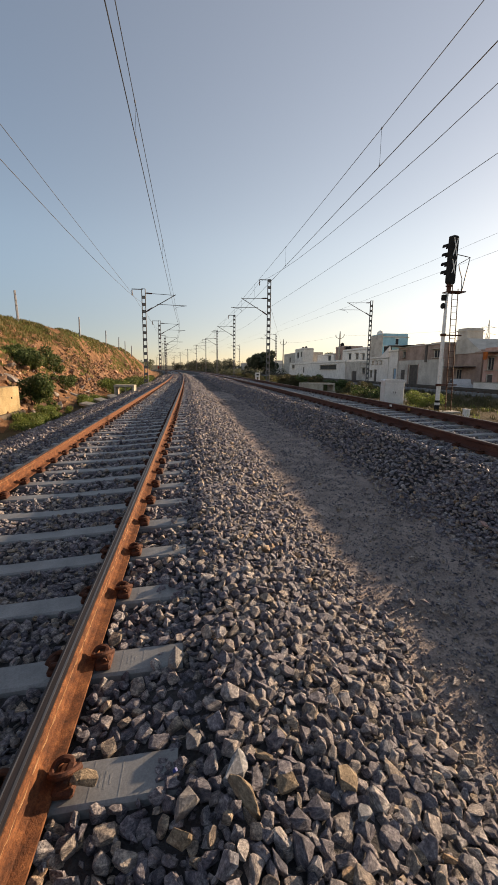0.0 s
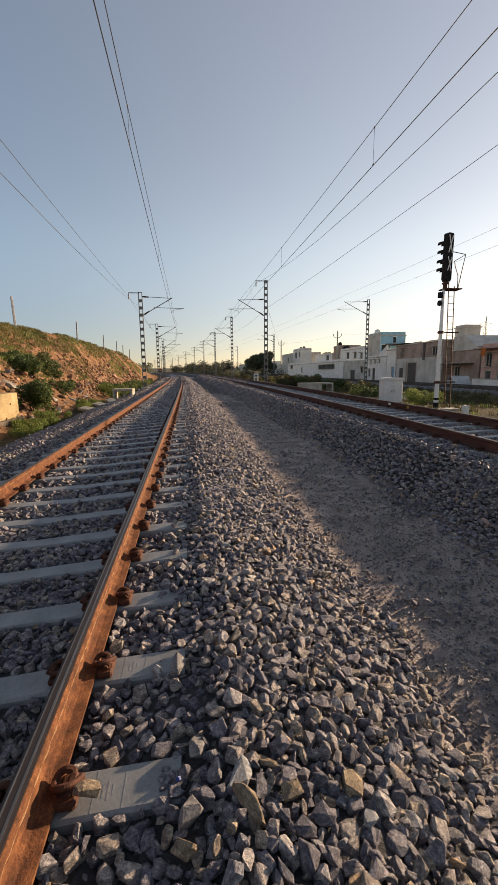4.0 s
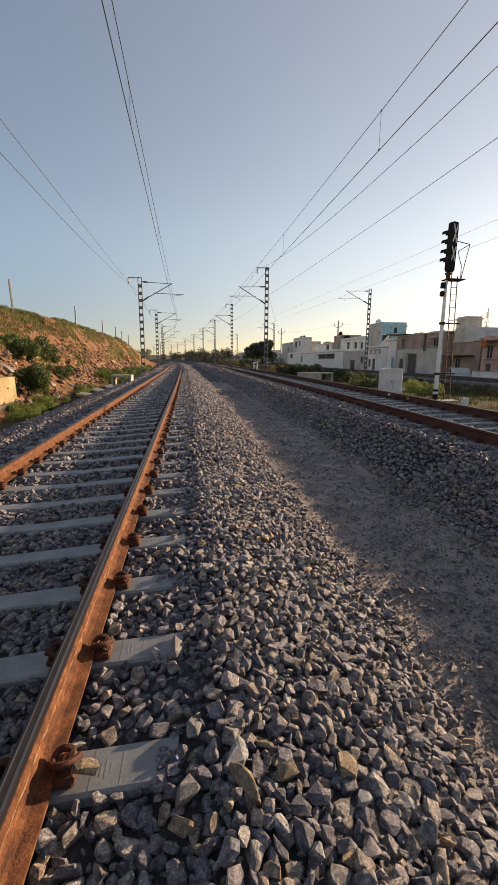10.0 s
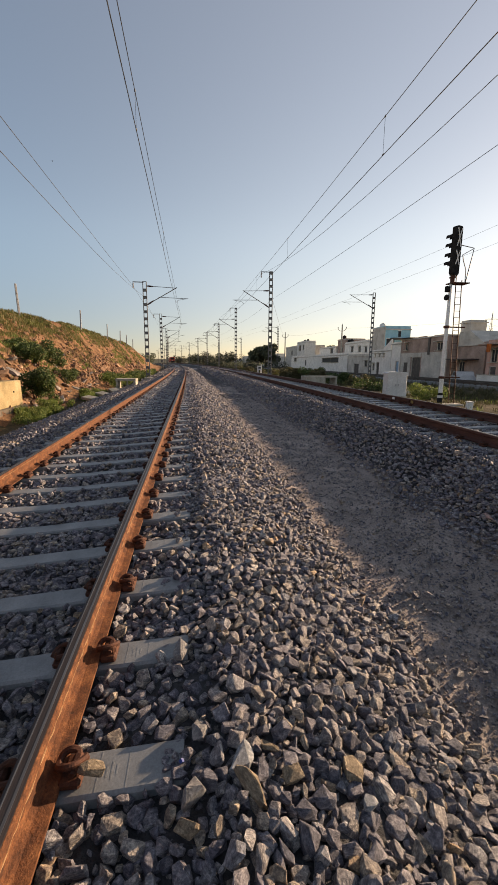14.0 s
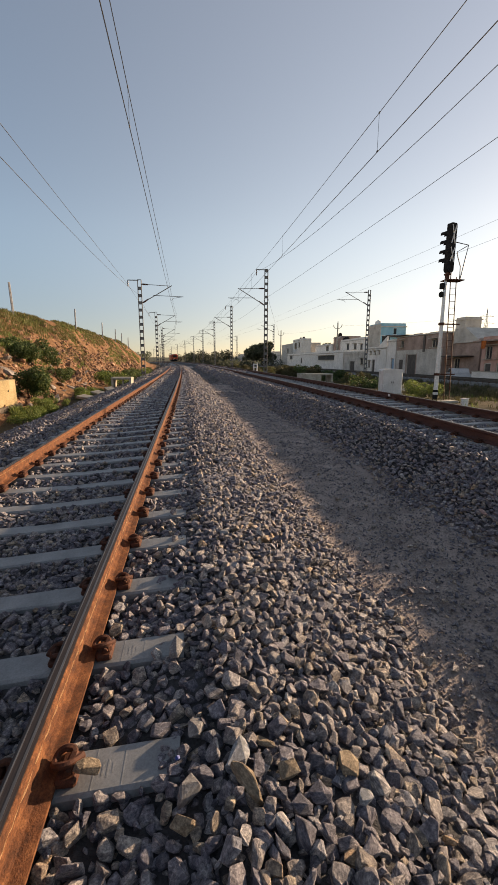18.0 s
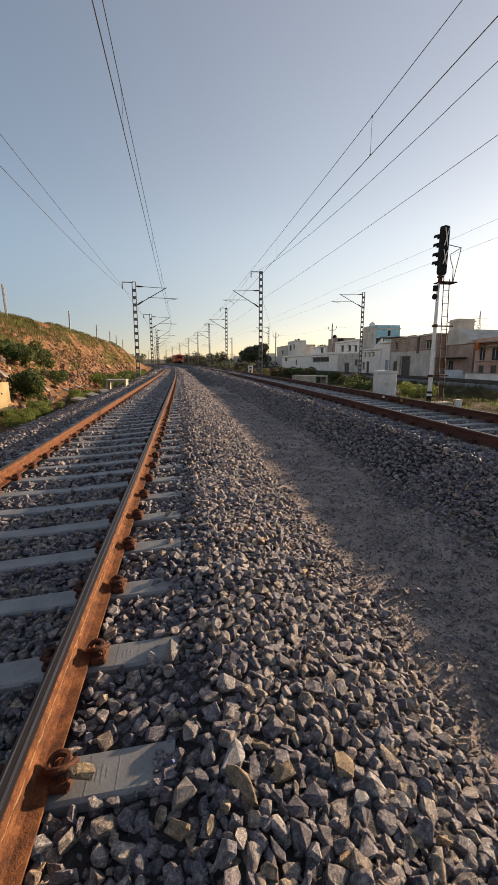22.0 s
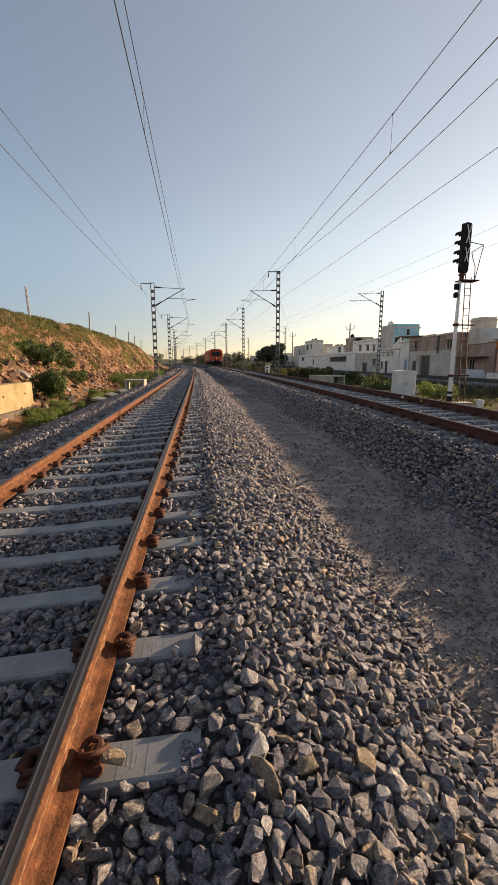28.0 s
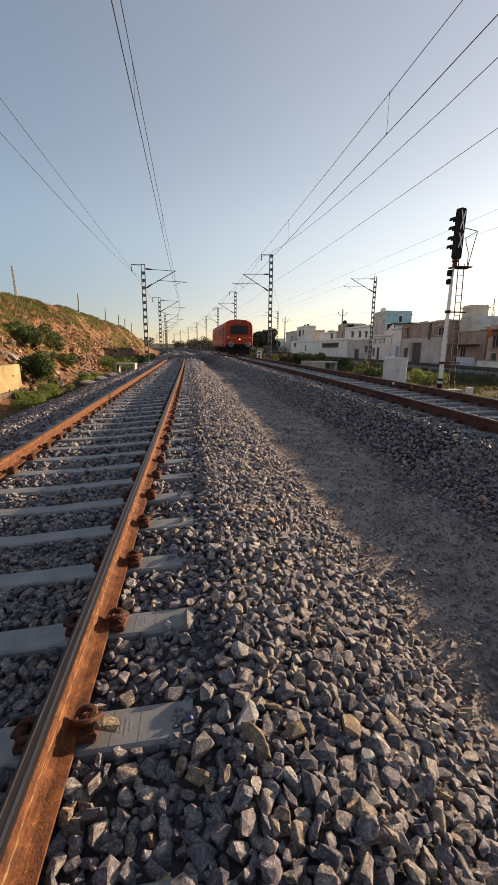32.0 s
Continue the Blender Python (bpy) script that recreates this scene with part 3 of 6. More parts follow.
def mast_thing(height, reach, flip, label, wire_z, top_arm=True):
    """A battened mast at the origin; its bracket reaches towards +x by reach metres, mirrored when flip is -1."""
    root = thing("overhead_line_mast", Matrix(), label, "mast", "overhead line masts")
    for s in (-1, 1):
        part("leg", Build().box(0.155 * s, 0, height / 2, 0.07, 0.15, height, 0.006, taper=0.94), M_STEEL, root)
    plate = Build().box(0, 0, 0, 0.30, 0.012, 0.25, 0.003).mesh("batten", M_STEEL)
    k = 0.55
    while k < height - 0.1:
        for s in (-1, 1):
            o = part("batten", plate, None, root)
            o.matrix_basis = pose(0, 0.075 * s, k)
        k += 0.62
    part("cap", Build().box(0, 0, height + 0.01, 0.36, 0.22, 0.02, 0.004), M_STEEL, root)
    part("footing", Build().box(0, 0, 0.0, 0.7, 0.7, 0.5, 0.03), M_CAST, root, "concrete footing")
    f = flip
    if top_arm:
        part("feeder_arm", Build().box(-0.55, 0, height - 0.04, 0.95, 0.07, 0.07, 0.006), M_STEEL, root)
        part("insulator", Build().lathe([(0.02, 0), (0.05, -0.05), (0.05, -0.12), (0.02, -0.14), (0.06, -0.2), (0.06, -0.28), (0.02, -0.3), (0.06, -0.36), (0.05, -0.48), (0.02, -0.52)], 8,
                                         pose(-1.0, 0, height - 0.08)), M_INSUL, root)
    zt, zb = wire_z + 1.25, wire_z - 0.25
    xc = reach * f
    part("stay_tube", Build().tube([(0.18 * f, 0, zt + 0.1), (xc, 0, zt)], 0.024, 6), M_STEEL, root)
    part("bracket_tube", Build().tube([(0.18 * f, 0, zb), (xc + 0.1 * f, 0, zt + 0.05)], 0.036, 6), M_STEEL, root)
    part("register_arm", Build().tube([(xc * 0.42, 0, wire_z + 0.42), (xc + 1.1 * f, 0, wire_z + 0.36)], 0.024, 6), M_STEEL, root)
    part("steady_arm", Build().tube([(xc + 0.95 * f, 0, wire_z + 0.34), (xc + 0.2 * f, 0, wire_z + 0.22), (xc, 0, wire_z + 0.02)], 0.016, 5), M_STEEL, root)
    for z0, x0, z1, x1 in ((zt + 0.1, 0.2, zt + 0.07, 0.75), (zb, 0.2, zb + 0.36, 0.75)):
        part("insulator", Build().tube([(x0 * f, 0, z0), ((x0 * 0.7 + x1 * 0.3) * f, 0, z0 * 0.7 + z1 * 0.3), (x1 * f, 0, z1)], [0.05, 0.075, 0.05], 8), M_INSUL, root)
    return root


MAST_L = mast_thing(8.7, 2.75, 1, "grey battened steel mast carrying the overhead wire beside the rusty track", 7.0)
MAST_R = mast_thing(10.6, 2.75, -1, "tall grey battened steel mast with bracket over the second track", 7.45)
MAST_C = mast_thing(11.1, 3.2, -1, "brown steel mast beside the farther track", 9.5, False)
left_ys = [39.0, 64.0, 92.0, 122.0, 155.0, 190.0, 230.0, 275.0]
right_ys = [42.0, 70.0, 99.0, 130.0, 163.0, 200.0, 240.0, 285.0]
far_ys = [52.0, 104.0, 156.0, 208.0]


def mast_place(line, y):
    x = {0: -3.95, 1: 8.15, 2: 23.75}[line] + bend(y)
    return Vector((x, y, lie(x, y) - 0.05))


for line, mast, ys in ((0, MAST_L, left_ys), (1, MAST_R, right_ys), (2, MAST_C, far_ys)):
    for i, y in enumerate(ys + [(-16.6, -18.0, -14.0)[line]]):
        at = mast_place(line, y)
        m = pose(*at, 0, 0, math.degrees(2 * max(y, 0) / BEND))
        if i == 0:
            mast.matrix_basis = m
        else:
            copy_thing(mast, m)


def span(a, b, sag, n=12):
    a, b = Vector(a), Vector(b)
    return [a.lerp(b, i / n) - Vector((0, 0, 4 * sag * (i / n) * (1 - i / n))) for i in range(n + 1)]


def wire_run(name, points, sag, r, label, droppers=None):
    root = thing(name, Matrix(), label, "wire")
    for p, q in zip(points, points[1:]):
        part("conductor", Build().tube(span(p, q, sag if q.y < 50 else min(sag, 0.45)), r, 5), M_WIRE, root)
    if droppers:
        lows, n = droppers
        for (p, q), (s, t) in zip(list(zip(points, points[1:]))[:4], list(zip(lows, lows[1:]))[:4]):
            top = span(p, q, sag, 40)
            for k in range(n):
                a = top[round(40 * (k + 0.5) / n)]
                f = (a.y - s[1]) / (t[1] - s[1])
                low = Vector(s).lerp(Vector(t), f)
                part("dropper", Build().tube([a, low], 0.005, 4), M_WIRE, root)
                for end in (a, low):
                    part("dropper_clamp", Build().box(end.x, end.y, end.z, 0.03, 0.07, 0.05, 0.008), M_STEEL, root)
    return root


def contact_points(line, ys, dz):
    out = []
    for i, y in enumerate(sorted(ys)):
        o, a, f, u = track_frame(line, y)
        out.append(o + Vector((dz[2][i % 2], 0, dz[0] + (dz[1] if y > 0 else 0))))
    return out


cl = contact_points(0, [-16.6] + left_ys, (7.12, -0.12, (0.52, 0.12)))
ml = [p + Vector((0, 0, 1.2)) for p in cl]
wire_run("contact_wire", cl, 0.02, 0.011, "dark contact wire over the rusty track")
wire_run("catenary_wire", ml, 0.38, 0.0095, "sagging catenary wire with droppers over the rusty track", (cl, 5))
cr = contact_points(1, [-18.0] + right_ys, (7.0, 0.25, (-0.12, 0.12)))
mr = [p + Vector((0, 0, 1.25)) for p in cr]
wire_run("contact_wire", cr, 0.02, 0.011, "dark contact wire over the second track")
wire_run("catenary_wire", mr, 0.30, 0.0095, "sagging catenary wire with droppers over the second track", (cr, 5))
cf = contact_points(2, [-14.0] + far_ys, (9.35, 0.0, (0.0, 0.0)))
wire_run("contact_wire", cf, 0.02, 0.008, "thin contact wire over the farther track")
wire_run("catenary_wire", [p + Vector((0, 0, 1.3)) for p in cf], 0.2, 0.008, "thin catenary wire over the farther track")
wire_run("feeder_wire", [mast_place(1, y) + Vector((-1.0, 0, 10.35)) for y in [-18.0] + right_ys], 1.95, 0.010, "feeder wire hung from the tall masts' top arms")
wire_run("earth_wire", [mast_place(1, y) + Vector((0.16, 0, 8.0)) for y in [-18.0] + right_ys], 0.32, 0.009, "earth wire along the tall masts")
wire_run("feeder_wire", [mast_place(0, y) + Vector((-1.0, 0, 8.3 if y > 0 else 8.9)) for y in [-16.6] + left_ys], 0.16, 0.010, "feeder wire hung from the masts' top arms")
wire_run("earth_wire", [mast_place(0, y) + Vector((-0.16, 0, 7.5)) for y in [-16.6] + left_ys], 0.95, 0.009, "earth wire along the masts")

# ---- signal, cabinet and lineside things ----


def signal():
    at = Vector((11.34, 17.5, 0))
    at.z = ground_z(at.x, at.y) - 0.02
    root = thing("railway_signal", pose(*at) @ Matrix.Diagonal((1, 1, 0.95, 1)), "white signal post with black hooded head crossed out by white tape", "railway signal")
    top = 5.75
    part("post", Build().lathe([(0.105, 0.0), (0.10, 0.6), (0.086, 3.0), (0.062, top)], 16), M_WHITE, root, "white painted tapering post", smooth=True)
    part("base_band", Build().lathe([(0.112, 0.0), (0.112, 0.62), (0.108, 0.63)], 16), M_BLACK, root, "black band round the post's foot")
    part("number_band", Build().lathe([(0.116, 0.40), (0.116, 0.52)], 16), M_WHITE, root)
    for z in (1.38, 3.75):
        part("bracket", Build().box(0.40, 0.05, z, 1.05, 0.05, 0.06, 0.005).lathe([(0.125, z - 0.06), (0.125, z + 0.06)], 12), M_CLIP, root)
    # the head: a tall rounded plate with deep back box, seen from its side and back
    head = Build()
    prof, n = [], 10
    w, h = 0.20, 1.06
    for k in range(n + 1):
        a = math.pi * k / n
        prof.append(((w - 0.1) * (1 if k <= n / 2 else -1) + 0.1 * math.cos(a), h - 0.1 + 0.1 * math.sin(a)))
    prof += [(-w, -h + 0.10), (-w + 0.08, -h), (w - 0.08, -h), (w, -h + 0.10)]
    c = Matrix.Rotation(radians(22), 3, "Z")
    frames = [(c @ Vector((0, s, 0)) + Vector((0.10, 0, 7.12)), c @ Vector((1, 0, 0)), (0, 0, 1)) for s in (-0.10, 0.12)]
    head.sweep(prof, frames)
    hd = part("signal_head", head, M_BLACK, root, "black rounded signal head")
    for z in (6.61, 6.98, 7.40, 7.78):
        hood = Build()
        vs, fs = [], []
        for i in range(9):
            a = math.pi * (-0.1 + 1.2 * i / 8)
            for r, d in ((0.135, 0.0), (0.135, 0.34), (0.12, 0.34), (0.12, 0.0)):
                vs.append((r * math.cos(a), d, r * math.sin(a)))
        for i in range(8):
            for k in range(4):
                fs.append((i * 4 + k, (i + 1) * 4 + k, (i + 1) * 4 + (k + 1) % 4, i * 4 + (k + 1) % 4))
        hood.add(vs, fs, pose(0.06, 0.11, z, 0, 0, 22))
        part("hood", hood, M_BLACK, hd)
        part("lens", Build().lathe([(0.10, 0), (0.08, 0.02), (0.03, 0.03)], 14, pose(0.055, 0.115, z, 0, 0, 22) @ pose(0, 0, 0, -90, 0, 0)), M_PANE, hd)
    back = Matrix.Translation((0.10, 0, 7.12)) @ c.to_4x4()
    for z0, z1 in ((0.96, 0.18), (0.02, -0.60)):
        for s in (-1, 1):
            mid, length = (z0 + z1) / 2, math.hypot(z0 - z1, 0.26)
            tape = Build().box(0, 0, 0, 0.06, 0.012, length, 0.003, back @ pose(0, -0.108 - 0.004 * (s + 1), mid, 0, s * math.degrees(math.atan2(0.26, z0 - z1)), 0))
            part("tape_strip", tape, M_WHITE, hd, "white tape strip")
    part("head_bracket", Build().box(0.06, 0, 5.90, 0.16, 0.14, 0.36, 0.02).box(0.07, 0, 5.98, 0.24, 0.2, 0.08, 0.01), M_CLIP, root)
    part("junction_box", Build().box(-0.15, -0.02, 5.45, 0.18, 0.16, 0.26, 0.02), M_BLACK, root)
    part("junction_box", Build().lathe([(0.12, -0.05), (0.14, 0), (0.12, 0.05)], 12, pose(-0.16, -0.02, 5.08, 0, 90, 0)), M_BLACK, root)
    plat = Build().box(0.36, 0.05, 5.72, 0.85, 0.5, 0.05, 0.008)
    part("platform", plat, M_CLIP, root, "small steel work platform")
    part("hoop", Build().tube([(0.72, 0.05, 5.75), (0.88, 0.05, 6.7), (0.98, 0.05, 7.30), (0.25, 0.05, 7.42)], 0.022, 6).tube([(0.45, 0.05, 6.98), (0.96, 0.05, 7.28)], 0.016, 5)
         .tube([(0.70, 0.05, 5.75), (0.68, 0.05, 6.35), (0.52, 0.05, 6.75), (0.46, 0.05, 7.0)], 0.02, 5), M_STEEL, root, "bent steel guard rail")
    ladder = part("ladder", Build().tube([(0.52, 0.1, 0.0), (0.30, 0.1, 5.9), (0.28, 0.1, 7.2)], 0.022, 6).tube([(0.80, 0.1, 0.0), (0.58, 0.1, 5.9)], 0.022, 6), M_CLIP, root, "tall steel ladder")
    for i in range(19):
        z = 0.3 + i * 0.3
        part("rung", Build().tube([(0.52 - 0.22 * z / 5.9, 0.1, z), (0.80 - 0.22 * z / 5.9, 0.1, z)], 0.012, 5), M_CLIP, ladder)
    part("footing", Build().box(0.3, 0.05, 0.02, 1.5, 0.7, 0.16, 0.02), M_CAST, root, "concrete footing")


signal()


def cabinet(x, y, w, d, h, turn):
    z = ground_z(x, y) - 0.04
    root = thing("relay_cabinet", pose(x, y, z, 0, 0, turn), "pale grey metal relay cabinet with a rounded lid", "cabinet")
    part("plinth", Build().box(0, 0, 0.06, w + 0.12, d + 0.12, 0.2, 0.015), M_CAST, root, "concrete plinth")
    part("body", Build().box(0, 0, 0.16 + (h - 0.30) / 2, w, d, h - 0.30, 0.012), M_GREY_PAINT, root)
    prof = [(-w / 2 - 0.03, 0), (w / 2 + 0.03, 0), (w / 2 + 0.03, 0.07), (w / 2 - 0.05, 0.13), (0, 0.15), (-w / 2 + 0.05, 0.13), (-w / 2 - 0.03, 0.07)]
    part("lid", Build().sweep(prof[::-1], [((0, -d / 2 - 0.03, h - 0.14), (1, 0, 0), (0, 0, 1)), ((0, d / 2 + 0.03, h - 0.14), (1, 0, 0), (0, 0, 1))]), M_GREY_PAINT, root, "rounded lid")
    for s in (-1, 1):
        dr = part("door", Build().box(s * w * 0.242, -d / 2 - 0.008, 0.16 + (h - 0.30) / 2, w * 0.46, 0.02, h - 0.44, 0.006), M_GREY_PAINT, root)
        part("handle", Build().box(s * 0.06, -d / 2 - 0.03, h * 0.52, 0.03, 0.03, 0.10, 0.006), M_STEEL, dr)


cabinet(10.45, 20.2, 1.04, 0.6, 1.42, -6)


def small_box(x, y, w, d, h, name, label, mat, turn=0):
    root = thing(name, pose(x, y, ground_z(x, y) - 0.03, 0, 0, turn), label, name.replace("_", " "))
    part("body", Build().box(0, 0, h / 2, w, d, h, 0.015), mat, root)
    part("cap", Build().box(0, 0, h + 0.015, w + 0.04, d + 0.04, 0.03, 0.008), mat, root)


small_box(11.27, 15.3, 0.22, 0.20, 0.36, "junction_box", "small white lineside junction box on the ground", M_WHITE)
sx, sy = 12.9, 23.4
heap = thing("broken_slab", pose(sx, sy, ground_z(sx, sy) + 0.16, 8, -14, 35), "broken pale concrete slab leaning in the weeds", "slab")
part("slab_body", Build().box(0, 0, 0, 0.9, 0.5, 0.16, 0.02).box(0.3, 0.1, 0.14, 0.4, 0.35, 0.14, 0.02, pose(0, 0, 0, 0, 0, 20)), M_CAST, heap)
small_box(10.75, 12.2, 0.20, 0.20, 0.38, "marker_stone", "short pale concrete marker stone", M_CAST, 12)


def distance_post(x, y):
    root = thing("distance_post", pose(x, y, ground_z(x, y) - 0.05, 0, 0, 4), "pale concrete distance post beside the track", "post")
    for side in (-1, 1):
        part("leg", Build().box(side * 0.19, 0, 0.4, 0.14, 0.14, 0.84, 0.015), M_WHITE, root)
    board = part("board", Build().box(0, 0, 1.06, 0.54, 0.12, 0.5, 0.02), M_WHITE, root)
    part("number_bar", Build().box(0, -0.063, 1.06, 0.3, 0.012, 0.16), M_BLACK, board)


distance_post(7.6, 47.5)


def culvert(x, y, w, d, h, turn, label, walled=False):
    z = ground_z(x, y) - 0.1
    root = thing("concrete_culvert_frame", pose(x, y, z, 0, 0, turn), label, "culvert", "concrete culvert frames")
    part("top_slab", Build().box(0, 0, h - 0.07, w, d, 0.14, 0.015), M_CAST, root)
    for s in (-1, 1):
        part("side_wall", Build().box(s * (w / 2 - 0.08), 0, (h - 0.14) / 2, 0.14, d - 0.04, h - 0.14, 0.012), M_CAST, root)
    part("mid_post", Build().box(w * 0.05, -d * 0.3, (h - 0.14) / 2, 0.10, 0.12, h - 0.14, 0.012), M_CAST, root)
    if walled:
        part("front_panel", Build().box(-w * 0.17, -d / 2 + 0.05, (h - 0.14) / 2, w * 0.58, 0.1, h - 0.14, 0.01), M_CAST, root)
    part("floor_slab", Build().box(0, 0, 0.05, w + 0.1, d + 0.1, 0.1, 0.01), M_CAST, root)


culvert(-4.5, 28.3, 1.3, 1.2, 0.74, 0, "small concrete culvert frame with a flat slab beside the ballast")
culvert(10.45, 33.4, 2.75, 1.3, 0.82, 4, "long low concrete culvert frame beyond the second track", True)
for i in range(3):
    sx, sy = -4.95 - 0.28 * i, 26.2 - 1.9 * i
    slab = thing("concrete_slab", pose(sx, sy, ground_z(sx, sy) + 0.10, 4, -8, 20 + 15 * i), "loose concrete drain slab lying on the soil", "slab", "loose drain slabs")
    part("slab_body", Build().box(0, 0, 0, 0.5, 1.5 - 0.3 * i, 0.14, 0.02), M_CAST, slab)

# cream wing wall of the drain
wall = thing("retaining_wall", pose(-7.25, 14.0, -0.95), "cream washed concrete wing wall, dark along its foot", "wall", kind="structure")
part("wall_body", Build().box(0, 0, 0.85, 0.55, 7.2, 1.7, 0.03, taper=0.985), M_CREAM, wall)
part("toe", Build().box(0.12, 0, 0.36, 0.60, 7.4, 0.72, 0.03), M_TOE, wall, "dark brown concrete toe")
for i in range(4):
    part("weep_hole", Build().lathe([(0.035, 0), (0.035, 0.02)], 8, pose(0.272, -2.6 + i * 1.8, 1.28, 0, 90, 0)), M_BLACK, wall)

# fence posts on the crest
posts = []
for i, y in enumerate((30.9, 46.6, 60.1, 70.1, 76.5, 84.0, 18.5)):
    x = -11.92
    m = pose(x, y, lie(x, y) - 0.2, random.uniform(-1.5, 1.5), random.uniform(-2, 2), random.uniform(0, 40))
    if not posts:
        p = thing("fence_post", m, "pale concrete fence post on the crest of the bank", "fence post", "fence posts on the bank")
        part("shaft", Build().box(0, 0, 1.17, 0.14, 0.14, 2.34, 0.015, taper=0.85), M_POST, p)
        for k in range(5):
            part("wire_notch", Build().box(0, -0.07, 0.6 + 0.36 * k, 0.05, 0.02, 0.03), M_CLIP, p)
        posts.append(p)
    else:
        posts.append(copy_thing(posts[0], m))

# ---- houses beyond the tracks ----


def house(name, x, y0, y1, h, depth, wall, label, openings=(), roof=M_GREYWALL, parapet=0.45, trim=None, base=-0.5, turn=0):
    """Front on the plane x, facing the tracks, from y0 to y1. openings: (kind, along from y0, width, sill, height)."""
    w = y1 - y0
    root = thing(name, pose(x, y0, base, 0, 0, turn), label, "house", "houses beyond the tracks")
    t = 0.23
    cuts = sorted((a, a + ow, s, s + oh) for k, a, ow, s, oh in openings)
    ys = sorted({0.0, w, *[c[0] for c in cuts], *[c[1] for c in cuts]})
    for a, b in zip(ys, ys[1:]):
        zs = sorted([(c[2], c[3]) for c in cuts if c[0] <= a + 1e-6 and c[1] >= b - 1e-6])
        z = 0.0
        for lo, hi in zs + [(h, h)]:
            if lo - z > 0.01:
                part("front_wall", Build().box(t / 2, (a + b) / 2, (z + lo) / 2, t, b - a, lo - z), wall, root)
            z = hi
    part("side_wall", Build().box(depth / 2 + t / 2, t / 2, h / 2, depth - t, t, h), wall, root)
    part("side_wall", Build().box(depth / 2 + t / 2, w - t / 2, h / 2, depth - t, t, h), wall, root)
    part("back_wall", Build().box(depth - t / 2, w / 2, h / 2, t, w - 2 * t, h), wall, root)
    part("roof", Build().box(depth / 2, w / 2, h + 0.06, depth + 0.25, w + 0.25, 0.14, 0.01), roof, root)
    if parapet:
        for cx, cy, sx, sy in ((0.1, w / 2, 0.14, w), (depth - 0.1, w / 2, 0.14, w), (depth / 2, 0.1, depth - 0.4, 0.14), (depth / 2, w - 0.1, depth - 0.4, 0.14)):
            part("parapet", Build().box(cx, cy, h + 0.13 + parapet / 2, sx, sy, parapet, 0.01), wall, root)
    for k, a, ow, s, oh in openings:
        mat = {"window": M_PANE, "door": M_DOOR, "blue_door": M_BLUEDOOR, "gap": M_PANE}[k]
        if k == "gap":
            # dark sheet set back in the gap, standing for the shade inside
            part("recess_shade", Build().box(0.6, a + ow / 2, s + oh / 2, 0.05, ow + 0.3, oh + 0.2), M_DOOR, root)
            continue
        o = part("window" if k == "window" else "door", Build().box(0.15, a + ow / 2, s + oh / 2, 0.05, ow, oh), mat, root)
        fr = Build()
        for cy, cz, sy, sz in ((a + 0.04, s + oh / 2, 0.08, oh), (a + ow - 0.04, s + oh / 2, 0.08, oh), (a + ow / 2, s + oh - 0.04, ow - 0.16, 0.08)):
            fr.box(0.10, cy, cz, 0.09, sy, sz)
        if k == "window":
            fr.box(0.10, a + ow / 2, s + oh / 2, 0.06, 0.05, oh - 0.16)
        part("frame", fr, trim or M_GREYWALL, o)
        if k == "window":
            part("sill", Build().box(-0.06, a + ow / 2, s - 0.04, 0.36, ow + 0.2, 0.08, 0.01), M_CAST, o)
            part("sunshade", Build().box(-0.22, a + ow / 2, s + oh + 0.06, 0.5, ow + 0.3, 0.08, 0.01), M_CAST, o)
    return root


def tank(x, y, z, label="black plastic water tank on a flat roof", mat=M_BLACK):
    root = thing("water_tank", pose(x, y, z), label, "water tank", "roof water tanks")
    part("drum", Build().lathe([(0.5, 0), (0.52, 0.1), (0.5, 0.35), (0.52, 0.4), (0.5, 0.8), (0.42, 1.0), (0.2, 1.08)], 14), mat, root)
    part("lid", Build().lathe([(0.2, 1.07), (0.2, 1.15), (0.12, 1.18)], 12), mat, root)


house("white_house", 31, 80.5, 129, 3.9, 10, M_LIME, "long low whitewashed building with a wide dark window", [("window", 5.2, 11.5, 2.5, 0.95), ("door", 31, 1.4, 1.6, 1.6), ("window", 42, 3.0, 2.9, 1.0)], parapet=0.4)
house("grey_house", 31, 69.5, 80.1, 3.5, 8, M_GREYWALL, "low grey cement house with pale gate", [("window", 1.2, 1.2, 1.7, 1.0), ("door", 5.0, 2.4, 0.2, 2.0)], parapet=0.3)
house("white_house", 38, 86.7, 100.9, 6.9, 9, M_LIME, "two storey whitewashed house behind the others", [("window", 0.6, 1.3, 4.7, 1.3), ("window", 4.0, 1.5, 4.9, 1.3), ("window", 8.4, 1.6, 4.9, 1.4)], parapet=0.4)
house("grey_house", 38.4, 101.1, 107.2, 8.2, 5, M_BRICKY, "narrow brown unplastered stair tower between white houses", [("window", 2.2, 1.2, 5.2, 1.2)], parapet=0.2)
house("white_house", 38, 107.4, 122, 6.5, 8, M_LIME, "pale flat roofed house in the back row", [("window", 2.4, 2.2, 5.0, 1.3)], parapet=0.25)
house("white_house", 42, 153, 165.4, 10.2, 4, M_LIME, "far white two storey house with an open roof terrace", [("window", 1.6, 2.0, 7.6, 1.7), ("gap", 6.5, 3.2, 7.2, 2.2)], parapet=0.5)
house("grey_house", 44, 166.2, 195, 9.4, 10, M_GREYWALL, "far grey cement building", [("window", 5, 2.4, 6.2, 1.8), ("window", 15, 2.4, 6.2, 1.8)], parapet=0.4)
